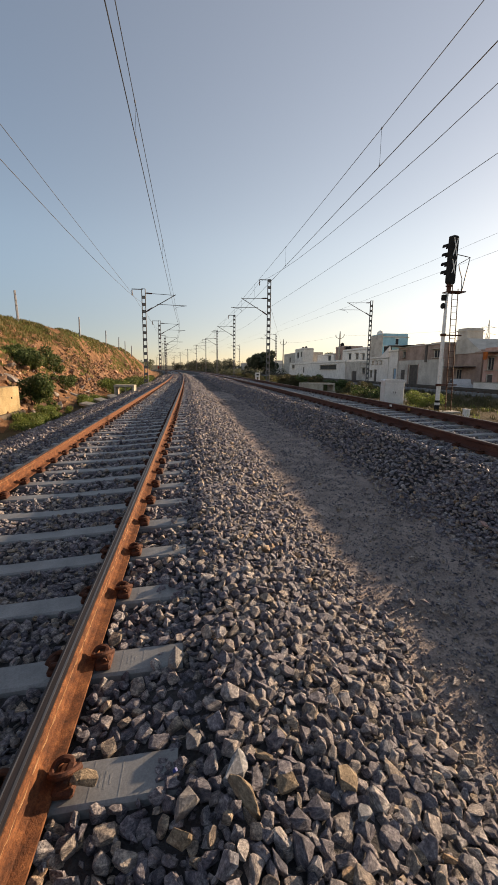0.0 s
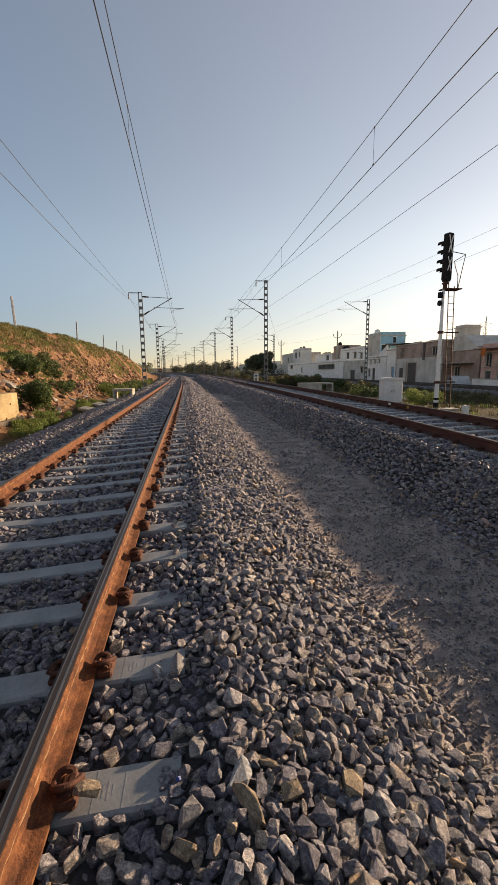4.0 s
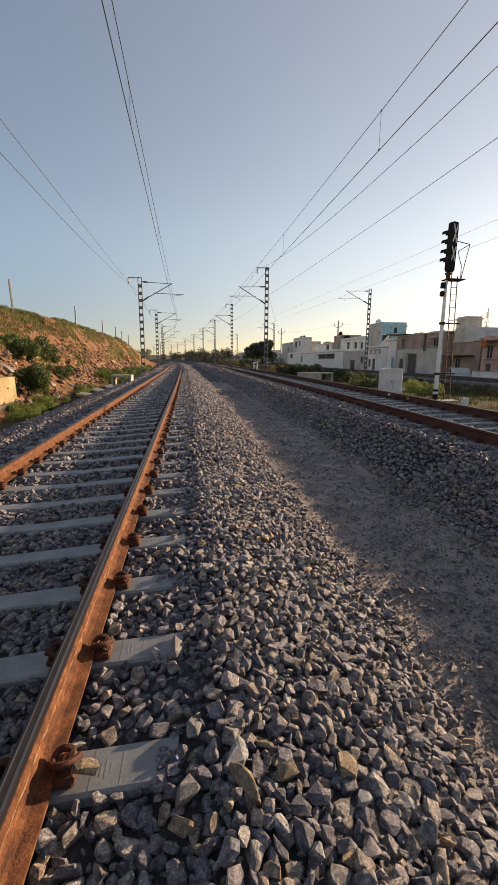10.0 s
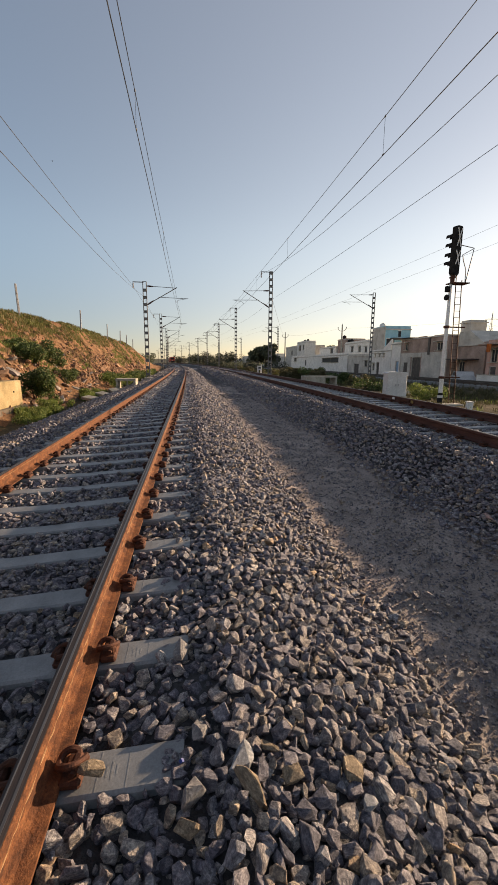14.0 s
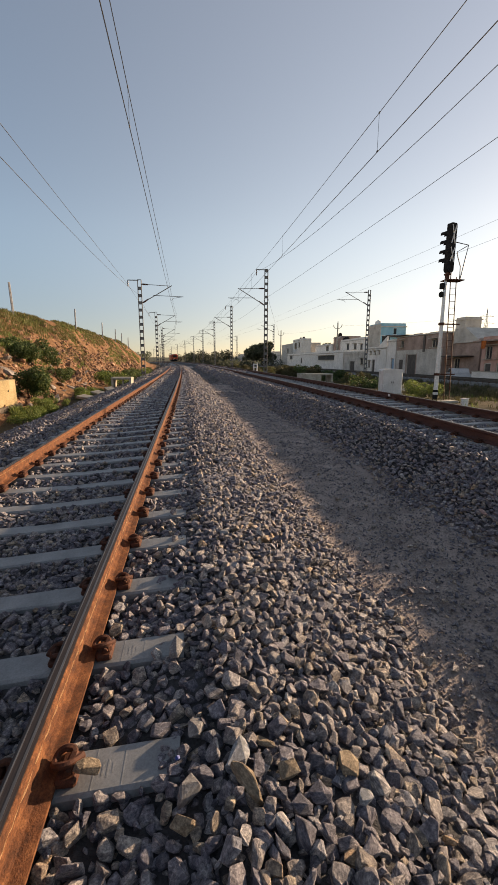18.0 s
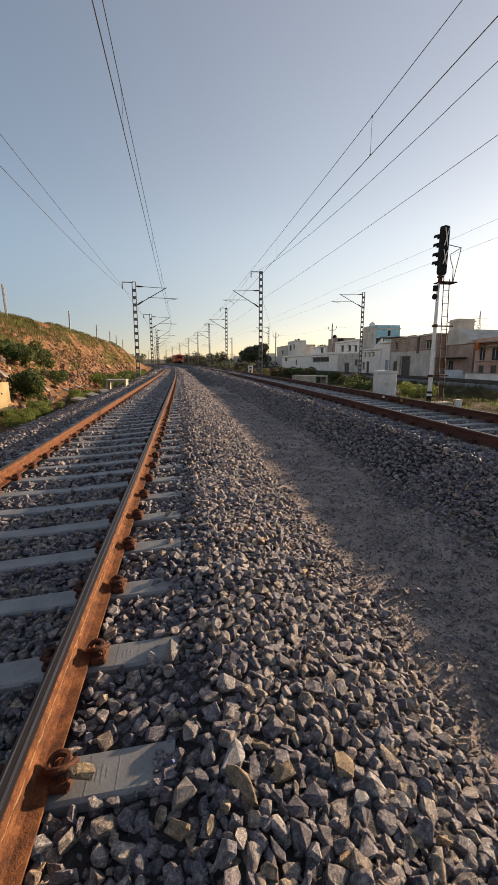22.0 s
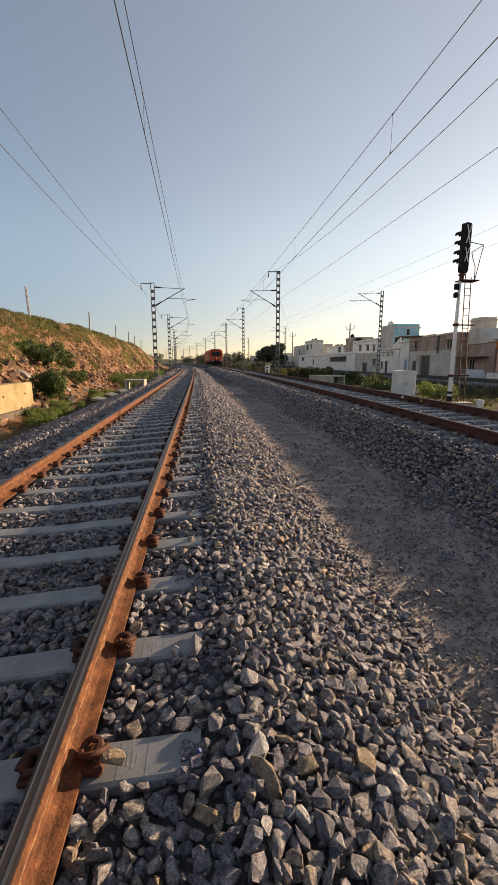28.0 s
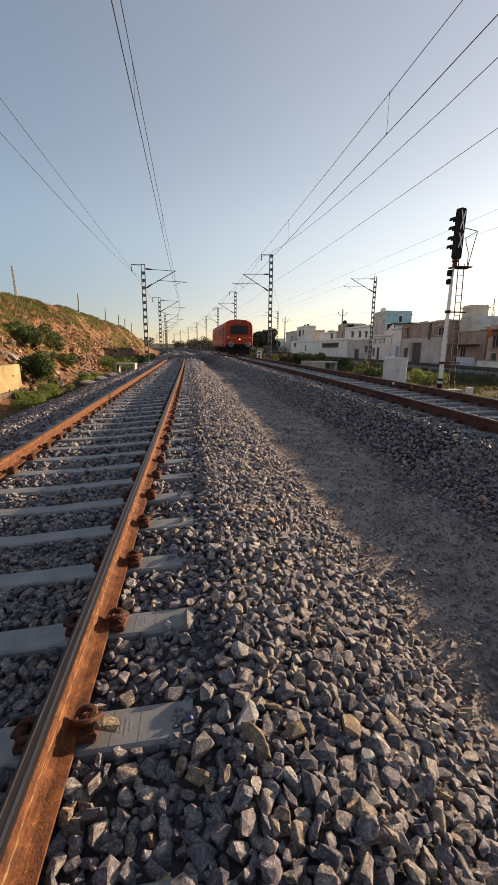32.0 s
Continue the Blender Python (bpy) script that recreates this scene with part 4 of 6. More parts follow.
for i, (hx, hy, hl, hh, hm) in enumerate(((34, 195, 16, 5.0, M_LIME), (27, 216, 14, 4.4, M_GREYWALL), (40, 225, 18, 7.2, M_LIME), (24, 245, 14, 4.2, M_LIME), (33, 262, 20, 6.4, M_GREYWALL))):
    house("white_house" if hm is M_LIME else "grey_house", hx, hy, hy + hl, hh, 10, hm, "far flat roofed house in the haze along the line", [("window", 3, 2, hh - 2.4, 1.4), ("window", 8, 2, hh - 2.4, 1.4)], parapet=0.5)
for tx, ty, tz in ((38.9, 98.6, 6.53), (38.9, 100.1, 6.53), (39.2, 104.6, 7.83), (43.4, 154.4, 9.83), (43.4, 158.6, 9.83)):
    tank(tx, ty, tz)
low = house("white_house", 28, 55.9, 62.6, 3.95, 7, M_LIME, "white fronted house below the blue upper storey", [("door", 3.6, 1.0, 0.1, 2.3), ("window", 5.2, 0.8, 1.2, 1.0), ("window", 4.9, 0.4, 3.2, 0.4), ("window", 3.4, 0.4, 3.2, 0.4), ("window", 2.0, 0.4, 3.2, 0.4)], parapet=0.15)
part("sloping_wall", Build().add([(0, 0, 3.9), (0, 3.4, 3.9), (0, 0, 5.6), (0.23, 0, 3.9), (0.23, 3.4, 3.9), (0.23, 0, 5.6)], [(0, 2, 1), (3, 4, 5), (0, 1, 4, 3), (1, 2, 5, 4), (2, 0, 3, 5)]), M_LIME, low, "white wall rising in a slope")
house("white_house", 28, 53.2, 55.75, 4.75, 7, M_LIME, "narrow white house with a pale blue door", [("blue_door", 0.3, 0.9, 0.1, 2.4)], parapet=0.2)
blue = house("blue_house", 29.8, 61.8, 66.2, 7.4, 4.2, M_BLUE, "sky blue upper storey house with a bare grey side wall", [], parapet=0.45, trim=M_LIME)
part("grey_side", Build().box(-0.05, 2.2, 3.9, 0.10, 4.4, 7.9), M_GREYWALL, blue, "bare grey cement side wall")
for wx, wz, ww, wh in ((0.9, 4.6, 1.3, 1.4), (2.35, 6.3, 0.45, 0.9)):
    w_ = part("window", Build().box(wx, -0.012, wz + wh / 2, ww, 0.03, wh), M_PANE, blue)
    part("lintel", Build().box(wx, -0.03, wz + wh + 0.04, ww + 0.2, 0.06, 0.08), M_LIME, w_)
    part("sill", Build().box(wx, -0.03, wz - 0.04, ww + 0.2, 0.06, 0.08), M_LIME, w_)
part("raised_parapet", Build().box(3.2, -0.02, 7.62, 1.7, 0.16, 0.5, 0.01), M_BLUE, blue)
# no real opening: a dark panel paints the doorway's inner shade
part("doorway", Build().box(3.3, -0.02, 4.9, 0.9, 0.05, 2.0, 0.01), M_PANE, blue, "open doorway, its inner shade a dark panel")
part("ledge", Build().box(2.6, -0.5, 6.05, 3.6, 1.0, 0.12, 0.02), M_DOOR, blue, "dark sheet ledge")
tank(30.6, 64.6, 7.0, "pale grey water tank on the blue house's roof", M_GREY_PAINT)
br = house("brick_house", 28, 42.6, 53.0, 5.2, 8, M_BRICKY, "brown half-rendered brick building with a dark doorway", [("door", 5.4, 2.2, 0.3, 2.7), ("window", 1.0, 1.2, 3.7, 0.9), ("window", 8.6, 0.8, 3.9, 0.9)], parapet=0)
part("render_coat", Build().box(-0.012, 2.6, 1.75, 0.03, 5.1, 3.5).box(-0.012, 9.05, 1.75, 0.03, 2.5, 3.5).box(-0.012, 6.5, 3.25, 0.03, 2.5, 0.5), M_GREYWALL, br, "grey cement render on the lower wall")
part("pier", Build().box(-0.05, 3.7, 4.2, 0.12, 0.4, 2.0, 0.02), M_DOOR, br, "dark stained brick pier")
part("small_door", Build().box(-0.03, 8.9, 1.3, 0.06, 0.9, 2.0, 0.01), M_DOOR, br, "old wooden door")
part("sheet_roof", Build().box(1.2, 9.6, 5.42, 3.6, 4.6, 0.06, 0.01), M_DOOR, br, "dark sheet roofing")
for i in range(2):
    part("broken_course", Build().box(0.12, 1.6 + 3.9 * i, 5.30, 0.24, 2.6 - 0.9 * i, 0.22 + 0.08 * i, 0.02), M_BRICKY, br)
g = house("brown_house", 29, 37.9, 42.3, 4.0, 9, M_BRICKY, "dull brown house with a lean-to canopy", [("window", 3.0, 1.0, 1.2, 1.2)], parapet=0.2)
part("gable", Build().add([(0, 0, 4.0), (0, 4.4, 4.0), (0, 4.4, 5.4), (0, 2.6, 5.6), (6, 0, 4.0), (6, 4.4, 4.0), (6, 4.4, 5.4), (6, 2.6, 5.6)], [(0, 3, 2, 1), (4, 5, 6, 7), (0, 4, 7, 3), (3, 7, 6, 2), (1, 2, 6, 5), (0, 1, 5, 4)]), M_GREYWALL, g, "grey sloping upper wall")
part("canopy", Build().box(-0.7, 2.6, 2.6, 1.5, 3.6, 0.10, 0.02), M_DOOR, g, "dark canopy")
house("grey_house", 31, 43.4, 45.1, 6.7, 2, M_GREYWALL, "tall bare grey stair tower behind the brown house", [("window", 0.5, 0.6, 4.9, 0.7)], parapet=0.2)
house("grey_house", 35, 30, 41.0, 5.3, 8, M_GREYWALL, "long grey cement house in the back row", [("window", 3, 1.4, 2.6, 1.3)], parapet=0.3)
pk = house("pink_house", 28.2, 33.0, 36.6, 3.9, 7, M_PINK, "salmon painted house with an arched porch", [("window", 0.5, 1.0, 2.3, 1.2), ("window", 2.2, 0.9, 2.3, 1.2), ("door", 0.6, 0.9, 0.2, 1.7), ("door", 2.2, 0.9, 0.2, 1.7)], parapet=0.35)
part("ledge", Build().box(-0.4, 1.8, 3.95, 1.0, 4.0, 0.14, 0.02), M_BRICKY, pk, "brown roof ledge")
M_CLOTH = worn("orange cloth", (0.42, 0.11, 0.03), (0.52, 0.15, 0.04), (0.6, 0.2, 0.06), 6, 60, 0.9, bumpy=0.2)
cloth = thing("hanging_cloth", pose(27.26, 35.2, 3.42), "bright orange cloth hung from the salmon house's ledge", "cloth")
fold = []
for k in range(13):
    fold.append((0.045 * math.sin(k * 1.9), -0.3 + 0.05 * k))
fold += [(x - 0.012, y) for x, y in fold[::-1]]
part("drape", Build().sweep([(y, x) for x, y in fold], [((0, 0, 0.02), (0, 1, 0), (1, 0, 0)), ((0, 0.02, -0.35), (0, 0.9, 0), (1, 0, 0)), ((0, 0.06, -0.7), (0, 0.7, 0), (1, 0, 0))]), M_CLOTH, cloth)
house("white_house", 27.6, 26.0, 32.6, 2.9, 7, M_LIME, "small white house beside the salmon one", [("window", 4.4, 0.9, 1.0, 1.3), ("door", 2.2, 0.9, 0.1, 2.1)], parapet=0.3)
yard = thing("yard_wall", pose(26.4, 26.0, -0.5), "low whitewashed yard wall before the small houses", "wall")
part("wall_body", Build().box(0, 4.6, 0.55, 0.22, 9.2, 1.1, 0.02), M_LIME, yard)
part("coping", Build().box(0, 4.6, 1.13, 0.32, 9.3, 0.07, 0.01), M_CAST, yard)


def car():
    x, y = 27.1, 38.3
    root = thing("parked_car", pose(x, y, ground_z(x, y), 0, 0, 66), "silver hatchback parked before the brown house", "car")
    side = [(-1.9, 0.25), (-1.95, 0.6), (-1.8, 0.85), (-1.25, 0.95), (-0.75, 1.38), (0.55, 1.42), (1.25, 1.0), (1.85, 0.85), (1.95, 0.55), (1.9, 0.25)]
    part("body", Build().sweep(side, [((0, -0.8, 0), (1, 0, 0), (0, 0, 1)), ((0, 0.8, 0), (1, 0, 0), (0, 0, 1))]), M_CARPAINT, root)
    for s in (-1, 1):
        part("side_window", Build().add([(-1.05, s * 0.81, 0.98), (0.95, s * 0.81, 1.0), (0.45, s * 0.81, 1.34), (-0.68, s * 0.81, 1.32)], [(0, 1, 2, 3)]), M_PANE, root)
        for wx in (-1.2, 1.2):
            wh = part("wheel", Build().lathe([(0.22, -0.09), (0.30, -0.07), (0.30, 0.07), (0.22, 0.09)], 16, pose(wx, s * 0.76, 0.3, 90, 0, 0)), M_BLACK, root)
            part("hub", Build().lathe([(0.17, -0.10), (0.17, 0.10)], 10, pose(wx, s * 0.76, 0.3, 90, 0, 0)), M_STEEL, wh)


car()


def power_pole(x, y, h, label):
    root = thing("power_pole", pose(x, y, ground_z(x, y)), label, "power pole", "power poles")
    part("shaft", Build().box(0, 0, h / 2, 0.34, 0.28, h, 0.02, taper=0.7), M_CAST, root)
    part("crossarm", Build().tube([(-0.72, 0.72, h - 0.7), (-0.6, 0.6, h - 1.0), (-0.3, 0.3, h - 1.25), (0.3, -0.3, h - 1.25), (0.6, -0.6, h - 1.0), (0.72, -0.72, h - 0.7)], 0.06, 6), M_STEEL, root)
    for s in (-1, 1):
        part("insulator", Build().lathe([(0.05, 0), (0.10, 0.1), (0.06, 0.18), (0.10, 0.26), (0.04, 0.34)], 8, pose(s * 0.72, -s * 0.72, h - 0.7)), M_INSUL, root)
    part("insulator", Build().lathe([(0.05, 0), (0.10, 0.1), (0.06, 0.18), (0.10, 0.26), (0.04, 0.34)], 8, pose(0, 0, h)), M_INSUL, root)


power_pole(34, 92.5, 10.6, "concrete power pole with curved crossarm behind the white building")
power_pole(27, 121, 10.6, "concrete power pole with curved crossarm near the tall trees")

wire_run("power_line", [mast_place(1, 42.0) + Vector((0.2, 0, 7.9)), Vector((26.5, 120.6, ground_z(27, 121) + 9.9))], 1.6, 0.012, "slack power line between a mast and a pole")
wire_run("power_line", [Vector((27.6, 120.4, ground_z(27, 121) + 9.9)), Vector((33.4, 93.1, ground_z(34, 92.5) + 9.9))], 0.5, 0.011, "power line between the two poles")
wire_run("power_line", [Vector((34.6, 91.9, ground_z(34, 92.5) + 9.9)), Vector((70.0, 48.0, 11.0))], 0.8, 0.011, "power line running off over the houses")


def pylon(x, y, h):
    root = thing("lattice_pylon", pose(x, y, -0.6), "far grey lattice transmission pylon", "pylon")
    w = 3.2
    for a in (-1, 1):
        for b in (-1, 1):
            part("leg", Build().tube([(a * w, b * w, 0), (a * 0.5, b * 0.5, h * 0.72), (0, 0, h)], 0.08, 4), M_STEEL, root)
    br = Build()
    for i in range(9):
        z0, z1 = h * 0.08 * i, h * 0.08 * (i + 1)
        r0, r1 = w + (0.5 - w) * z0 / (h * 0.72), w + (0.5 - w) * z1 / (h * 0.72)
        for a, b in ((1, 1), (1, -1), (-1, -1), (-1, 1)):
            br.tube([(a * r0, b * r0, z0), (-b * r1, a * r1, z1)], 0.035, 4).tube([(-b * r0, a * r0, z0), (a * r1, b * r1, z1)], 0.035, 4)
    part("bracing", br, M_STEEL, root, kind="stuff")
    for z, l in ((h * 0.74, 5.0), (h * 0.86, 4.0)):
        part("crossarm", Build().tube([(-l, 0, z), (0, 0, z + 1.0), (l, 0, z)], 0.06, 4).tube([(-l, 0, z), (l, 0, z)], 0.06, 4), M_STEEL, root)


pylon(150, 194, 29)

# ---- plants ----
RNG = np.random.default_rng(7)


def leaves(name, centres, radii, count, size, mat, parent=None, squash=0.8, label=""):
    """Folded leaf blades spread through lobes of a crown, thicker near their outsides."""
    centres, radii = np.array(centres, float), np.array(radii, float)
    pick = RNG.choice(len(centres), count, p=radii ** 2 / np.sum(radii ** 2))
    d = RNG.normal(size=(count, 3))
    d /= np.linalg.norm(d, axis=1)[:, None]
    r = radii[pick] * RNG.uniform(0.45, 1.08, count) ** 0.6
    p = centres[pick] + d * r[:, None] * np.array([1, 1, squash])
    a = RNG.normal(size=(count, 3))
    a[:, 2] -= 0.2
    a /= np.linalg.norm(a, axis=1)[:, None]
    b = np.cross(a, d + RNG.normal(size=(count, 3)) * 0.6)
    b /= np.linalg.norm(b, axis=1)[:, None] + 1e-9
    c = np.cross(a, b)
    s = size * RNG.uniform(0.6, 1.3, count)[:, None]
    v = np.stack([p - a * s, p + b * s * 0.45 + c * s * 0.12, p + a * s, p - b * s * 0.45 + c * s * 0.12], 1).reshape(-1, 3)
    k = np.arange(count)[:, None] * 4
    f = np.concatenate([k + np.array([0, 1, 2]), k + np.array([0, 2, 3])])
    me = fast_mesh(name, v, f, mat)
    return part(name, me, None, parent, label)


def shrub(name, x, y, lobes, count, size, mat, label, category="shrub", sink=0.05):
    z = ground_z(x, y) - sink
    root = thing(name, pose(x, y, z), label, category, "shrubs")
    for i in range(5):
        c, r = lobes[i % len(lobes)]
        part("stem", Build().tube([(0.05 * i - 0.1, 0.03 * i, 0), (c[0] * 0.5, c[1] * 0.5, c[2] * 0.5), (c[0], c[1], c[2])], [0.03, 0.02, 0.01], 5), M_TRUNK, root)
    leaves("foliage", [c for c, r in lobes], [r for c, r in lobes], count, size, mat, root)
    return root


def lobes_of(seed, n, spread, height, r):
    q = random.Random(seed)
    return [((q.uniform(-spread, spread), q.uniform(-spread, spread), (0.12 + 0.88 * q.random() ** 0.8) * height), r * q.uniform(0.6, 1.2)) for _ in range(n)]


shrub("shrub", -8.6, 24.0, lobes_of(1, 20, 1.05, 1.45, 0.42), 8200, 0.062, M_LEAF, "dark green leafy shrub growing on the red bank")
shrub("shrub", -7.1, 19.2, lobes_of(2, 18, 0.65, 1.45, 0.36), 6400, 0.06, M_LEAF, "dark green leafy shrub beside the cream wall")
shrub("shrub", -8.05, 26.9, lobes_of(3, 10, 0.85, 0.6, 0.32), 2600, 0.058, M_LEAF, "low dark shrub among the rubble")
for i, (gx, gy, gh) in enumerate(((-5.6, 14.7, 0.2), (-5.95, 18.9, 0.42), (-6.0, 17.6, 0.55), (-5.9, 16.7, 0.42), (-6.15, 24.6, 0.45), (-6.3, 26.3, 0.5))):
    shrub("shrub", gx, gy, lobes_of(70 + i, 9, 0.42, gh, 0.22), 2600, 0.032, M_FRESH, "yellow-green bushy weeds in the drain beside the wall")
shrub("shrub", 12.6, 20.9, lobes_of(4, 7, 0.75, 0.6, 0.42), 4000, 0.042, M_FRESH, "bright green bush beside the relay cabinet")
for i, (gx, gy, gh) in enumerate(((11.6, 39.0, 1.0), (12.6, 42.5, 1.2), (10.9, 45.5, 1.0), (13.8, 47.0, 1.1), (12.0, 51.0, 1.2), (14.6, 39.5, 0.8))):
    shrub("shrub", gx, gy, lobes_of(500 + i, 11, 1.1, gh, 0.45), 2600, 0.085, M_LEAF if i % 2 else M_OLIVE, "olive green leafy bushes on the strip beyond the second track")
for i in range(9):
    yy = 34 + i * 3.2
    shrub("shrub", -6.0 + bend(yy) + random.uniform(-0.5, 0.3), yy, lobes_of(20 + i, 6, 1.0, 0.9, 0.5), 1700, 0.07, M_LEAF if i % 3 else M_FRESH, "green weeds and shrubs at the foot of the bank")
for i in range(26):
    yy = 28 + i * 3.4 + random.uniform(-1, 1)
    xx = random.uniform(10.5, 16.3) + bend(yy)
    if 30 < yy < 36 and xx < 12.5:
        xx += 3
    shrub("shrub", xx, yy, lobes_of(50 + i, 5, 1.1, 0.75, 0.5), 1200, 0.075, (M_LEAF, M_OLIVE, M_DRY, M_OLIVE)[i % 4], "scrubby weeds on the dry strip between the tracks")


def tufts(name, pts, height, blades, mat, label):
    """Grass: bunches of thin bent blades."""
    pts = np.array(pts)
    n = len(pts) * blades
    base = np.repeat(pts, blades, 0) + RNG.normal(size=(n, 3)) * np.array([0.09, 0.09, 0])
    lean = RNG.normal(size=(n, 3)) * np.array([0.35, 0.35, 0])
    h = height * RNG.uniform(0.5, 1.2, n)[:, None]
    up = np.array([0, 0, 1.0])
    w = np.stack([RNG.normal(size=n), RNG.normal(size=n), np.zeros(n)], 1)
    w /= np.linalg.norm(w, axis=1)[:, None]
    w *= 0.010 + 0.02 * height
    v = np.stack([base - w, base + w, base + w * 0.7 + (up + lean * 0.4) * h * 0.6, base - w * 0.7 + (up + lean * 0.4) * h * 0.6, base + (up + lean) * h], 1).reshape(-1, 3)
    k = np.arange(n)[:, None] * 5
    f = np.concatenate([k + np.array([0, 1, 2]), k + np.array([0, 2, 3]), k + np.array([3, 2, 4])])
    return tagged(new(name, fast_mesh(name, v, f, mat)), label, "grass", kind="stuff")


def strew(n, u0, u1, y0, y1, patch=0.0, seed=1):
    q, out = random.Random(seed), []
    while len(out) < n:
        u, y = q.uniform(u0, u1), q.uniform(y0, y1)
        if patch and noise.noise(Vector((u * 0.5, y * 0.22, seed))) < patch - 0.3:
            continue
        x = u + bend(y)
        out.append((x, y, ground_z(x, y) - 0.02))
    return out


tufts("crest_grass", strew(1900, -15, -10.4, 14, 95, 0.3, 3), 0.24, 14, M_DRY, "dry yellowish grass on the crest of the bank")
tufts("bank_grass", strew(1300, -11.6, -8.0, 14, 90, 0.45, 4), 0.2, 12, M_FRESH, "green weeds scattered over the bank")
tufts("slope_grass", strew(1800, -11.8, -8.6, 14, 90, 0.30, 14), 0.18, 10, M_DRY, "dry tufts over the upper slope of the bank")
tufts("upper_bank_grass", strew(2000, -12.2, -10.0, 14, 62, 0.22, 17), 0.2, 12, M_DRY, "olive dry grass over the upper part of the bank")
tufts("low_bank_weeds", strew(900, 16.2, 18.2, 12, 80, 0.2, 15), 0.26, 12, M_OLIVE, "dark dry weeds on the slope below the farther track")
tufts("ditch_grass", strew(150, -6.7, -5.6, 15.8, 28, 0.42, 5), 0.36, 18, M_FRESH, "fresh green grass in the drain at the bank's foot")
tufts("strip_grass", strew(2600, 8.8, 17.0, 12, 90, 0.25, 6), 0.2, 10, M_OLIVE, "dry grass on the strip beyond the second track")
tufts("strip_weeds", strew(380, 9.0, 17.5, 14, 90, 0.45, 8), 0.24, 12, M_FRESH, "green weeds on the strip beyond the second track")


def tree(x, y, h, spread, count, label, seed, mat=M_TREE):
    q = random.Random(seed)
    root = thing("tree", pose(x, y, lie(x, y) - 0.1), label, "tree", "trees along the line")
    part("trunk", Build().tube([(0, 0, 0), (0.1, 0.05, h * 0.2), (0.2, 0, h * 0.45), (0.1, 0.2, h * 0.75)], [0.05 * h, 0.035 * h, 0.025 * h, 0.01 * h], 7), M_TRUNK, root)
    lobes = []
    for i in range(11):
        a, r = q.uniform(0, 6.28), spread * q.uniform(0.25, 0.8)
        c = (r * math.cos(a), r * math.sin(a), h * q.uniform(0.28, 0.85))
        lobes.append((c, spread * q.uniform(0.28, 0.45)))
        if i < 5:
            part("limb", Build().tube([(0.12, 0, h * 0.35), (c[0] * 0.5, c[1] * 0.5, c[2] * 0.8), c], [0.018 * h, 0.01 * h, 0.004 * h], 5), M_TRUNK, root)
    leaves("crown", [c for c, r in lobes], [r for c, r in lobes], count, 0.055 * h, mat, root)


tree(28.4, 162, 9.6, 5.6, 4200, "broad green tree beside the line, paled as by haze", 1)
tree(25.6, 167, 7.4, 4.6, 2400, "broad green tree beside the line, paled as by haze", 7)
tree(31.2, 170, 7.8, 4.4, 2200, "broad green tree beside the line, paled as by haze", 8)
tree(54, 150, 10, 5, 1300, "rounded green tree near the white houses", 2)
for i in range(26):
    yy = 170 + 6.0 * i
    tree(9.5 + bend(yy) + random.uniform(0, 16), yy, random.uniform(4.5, 6.5), random.uniform(3.5, 5.0), 620, "dark tree along the far line", 100 + i, M_SCRUB)
for i in range(46):
    yy = 88 + 2.9 * i
    hx = (10.5 + (i * 7 % 11) * 1.2) + bend(yy)
    shrub("shrub", hx, yy, lobes_of(400 + i, 5, 1.5, 1.5, 0.85), 330, 0.17, M_SCRUB if i % 4 else M_TREE, "dark and haze-paled scrub along the line before the far houses")
for i in range(12):
    yy = 215 + 18 * i
    tree(-9 + bend(yy) - random.uniform(0, 12), yy, random.uniform(5, 9), random.uniform(3, 5), 520, "haze-paled green tree along the far line", 200 + i)
for i in range(16):
    yy = 130 + 11 * i
    tree(46 + random.uniform(0, 45), yy, random.uniform(6, 10), random.uniform(3.5, 5.5), 520, "green tree among the far houses", 300 + i)

# far hills
hv, hf = [], []
for i in range(61):
    a = radians(-80 + 180 * i / 60)
    h = 26 + 24 * noise.noise(Vector((i * 0.35, 0, 5))) + 10 * noise.noise(Vector((i * 1.1, 3, 5)))
    if a > radians(30):
        h += 45 * max(0, 1 - abs(math.degrees(a) - 44) / 9)
    for r, z in ((2300, -5), (2450, max(h, 4)), (2700, -5)):
        hv.append((r * math.sin(a), r * math.cos(a), z))
for i in range(60):
    for k in range(2):
        hf.append((i * 3 + k, (i + 1) * 3 + k, (i + 1) * 3 + k + 1, i * 3 + k + 1))
tagged(new("far_hills", Build().add(hv, hf).mesh("far_hills", M_PLAIN, True)), "low hazy hills along the horizon", "hills", kind="structure")

# ---- loose stones ----


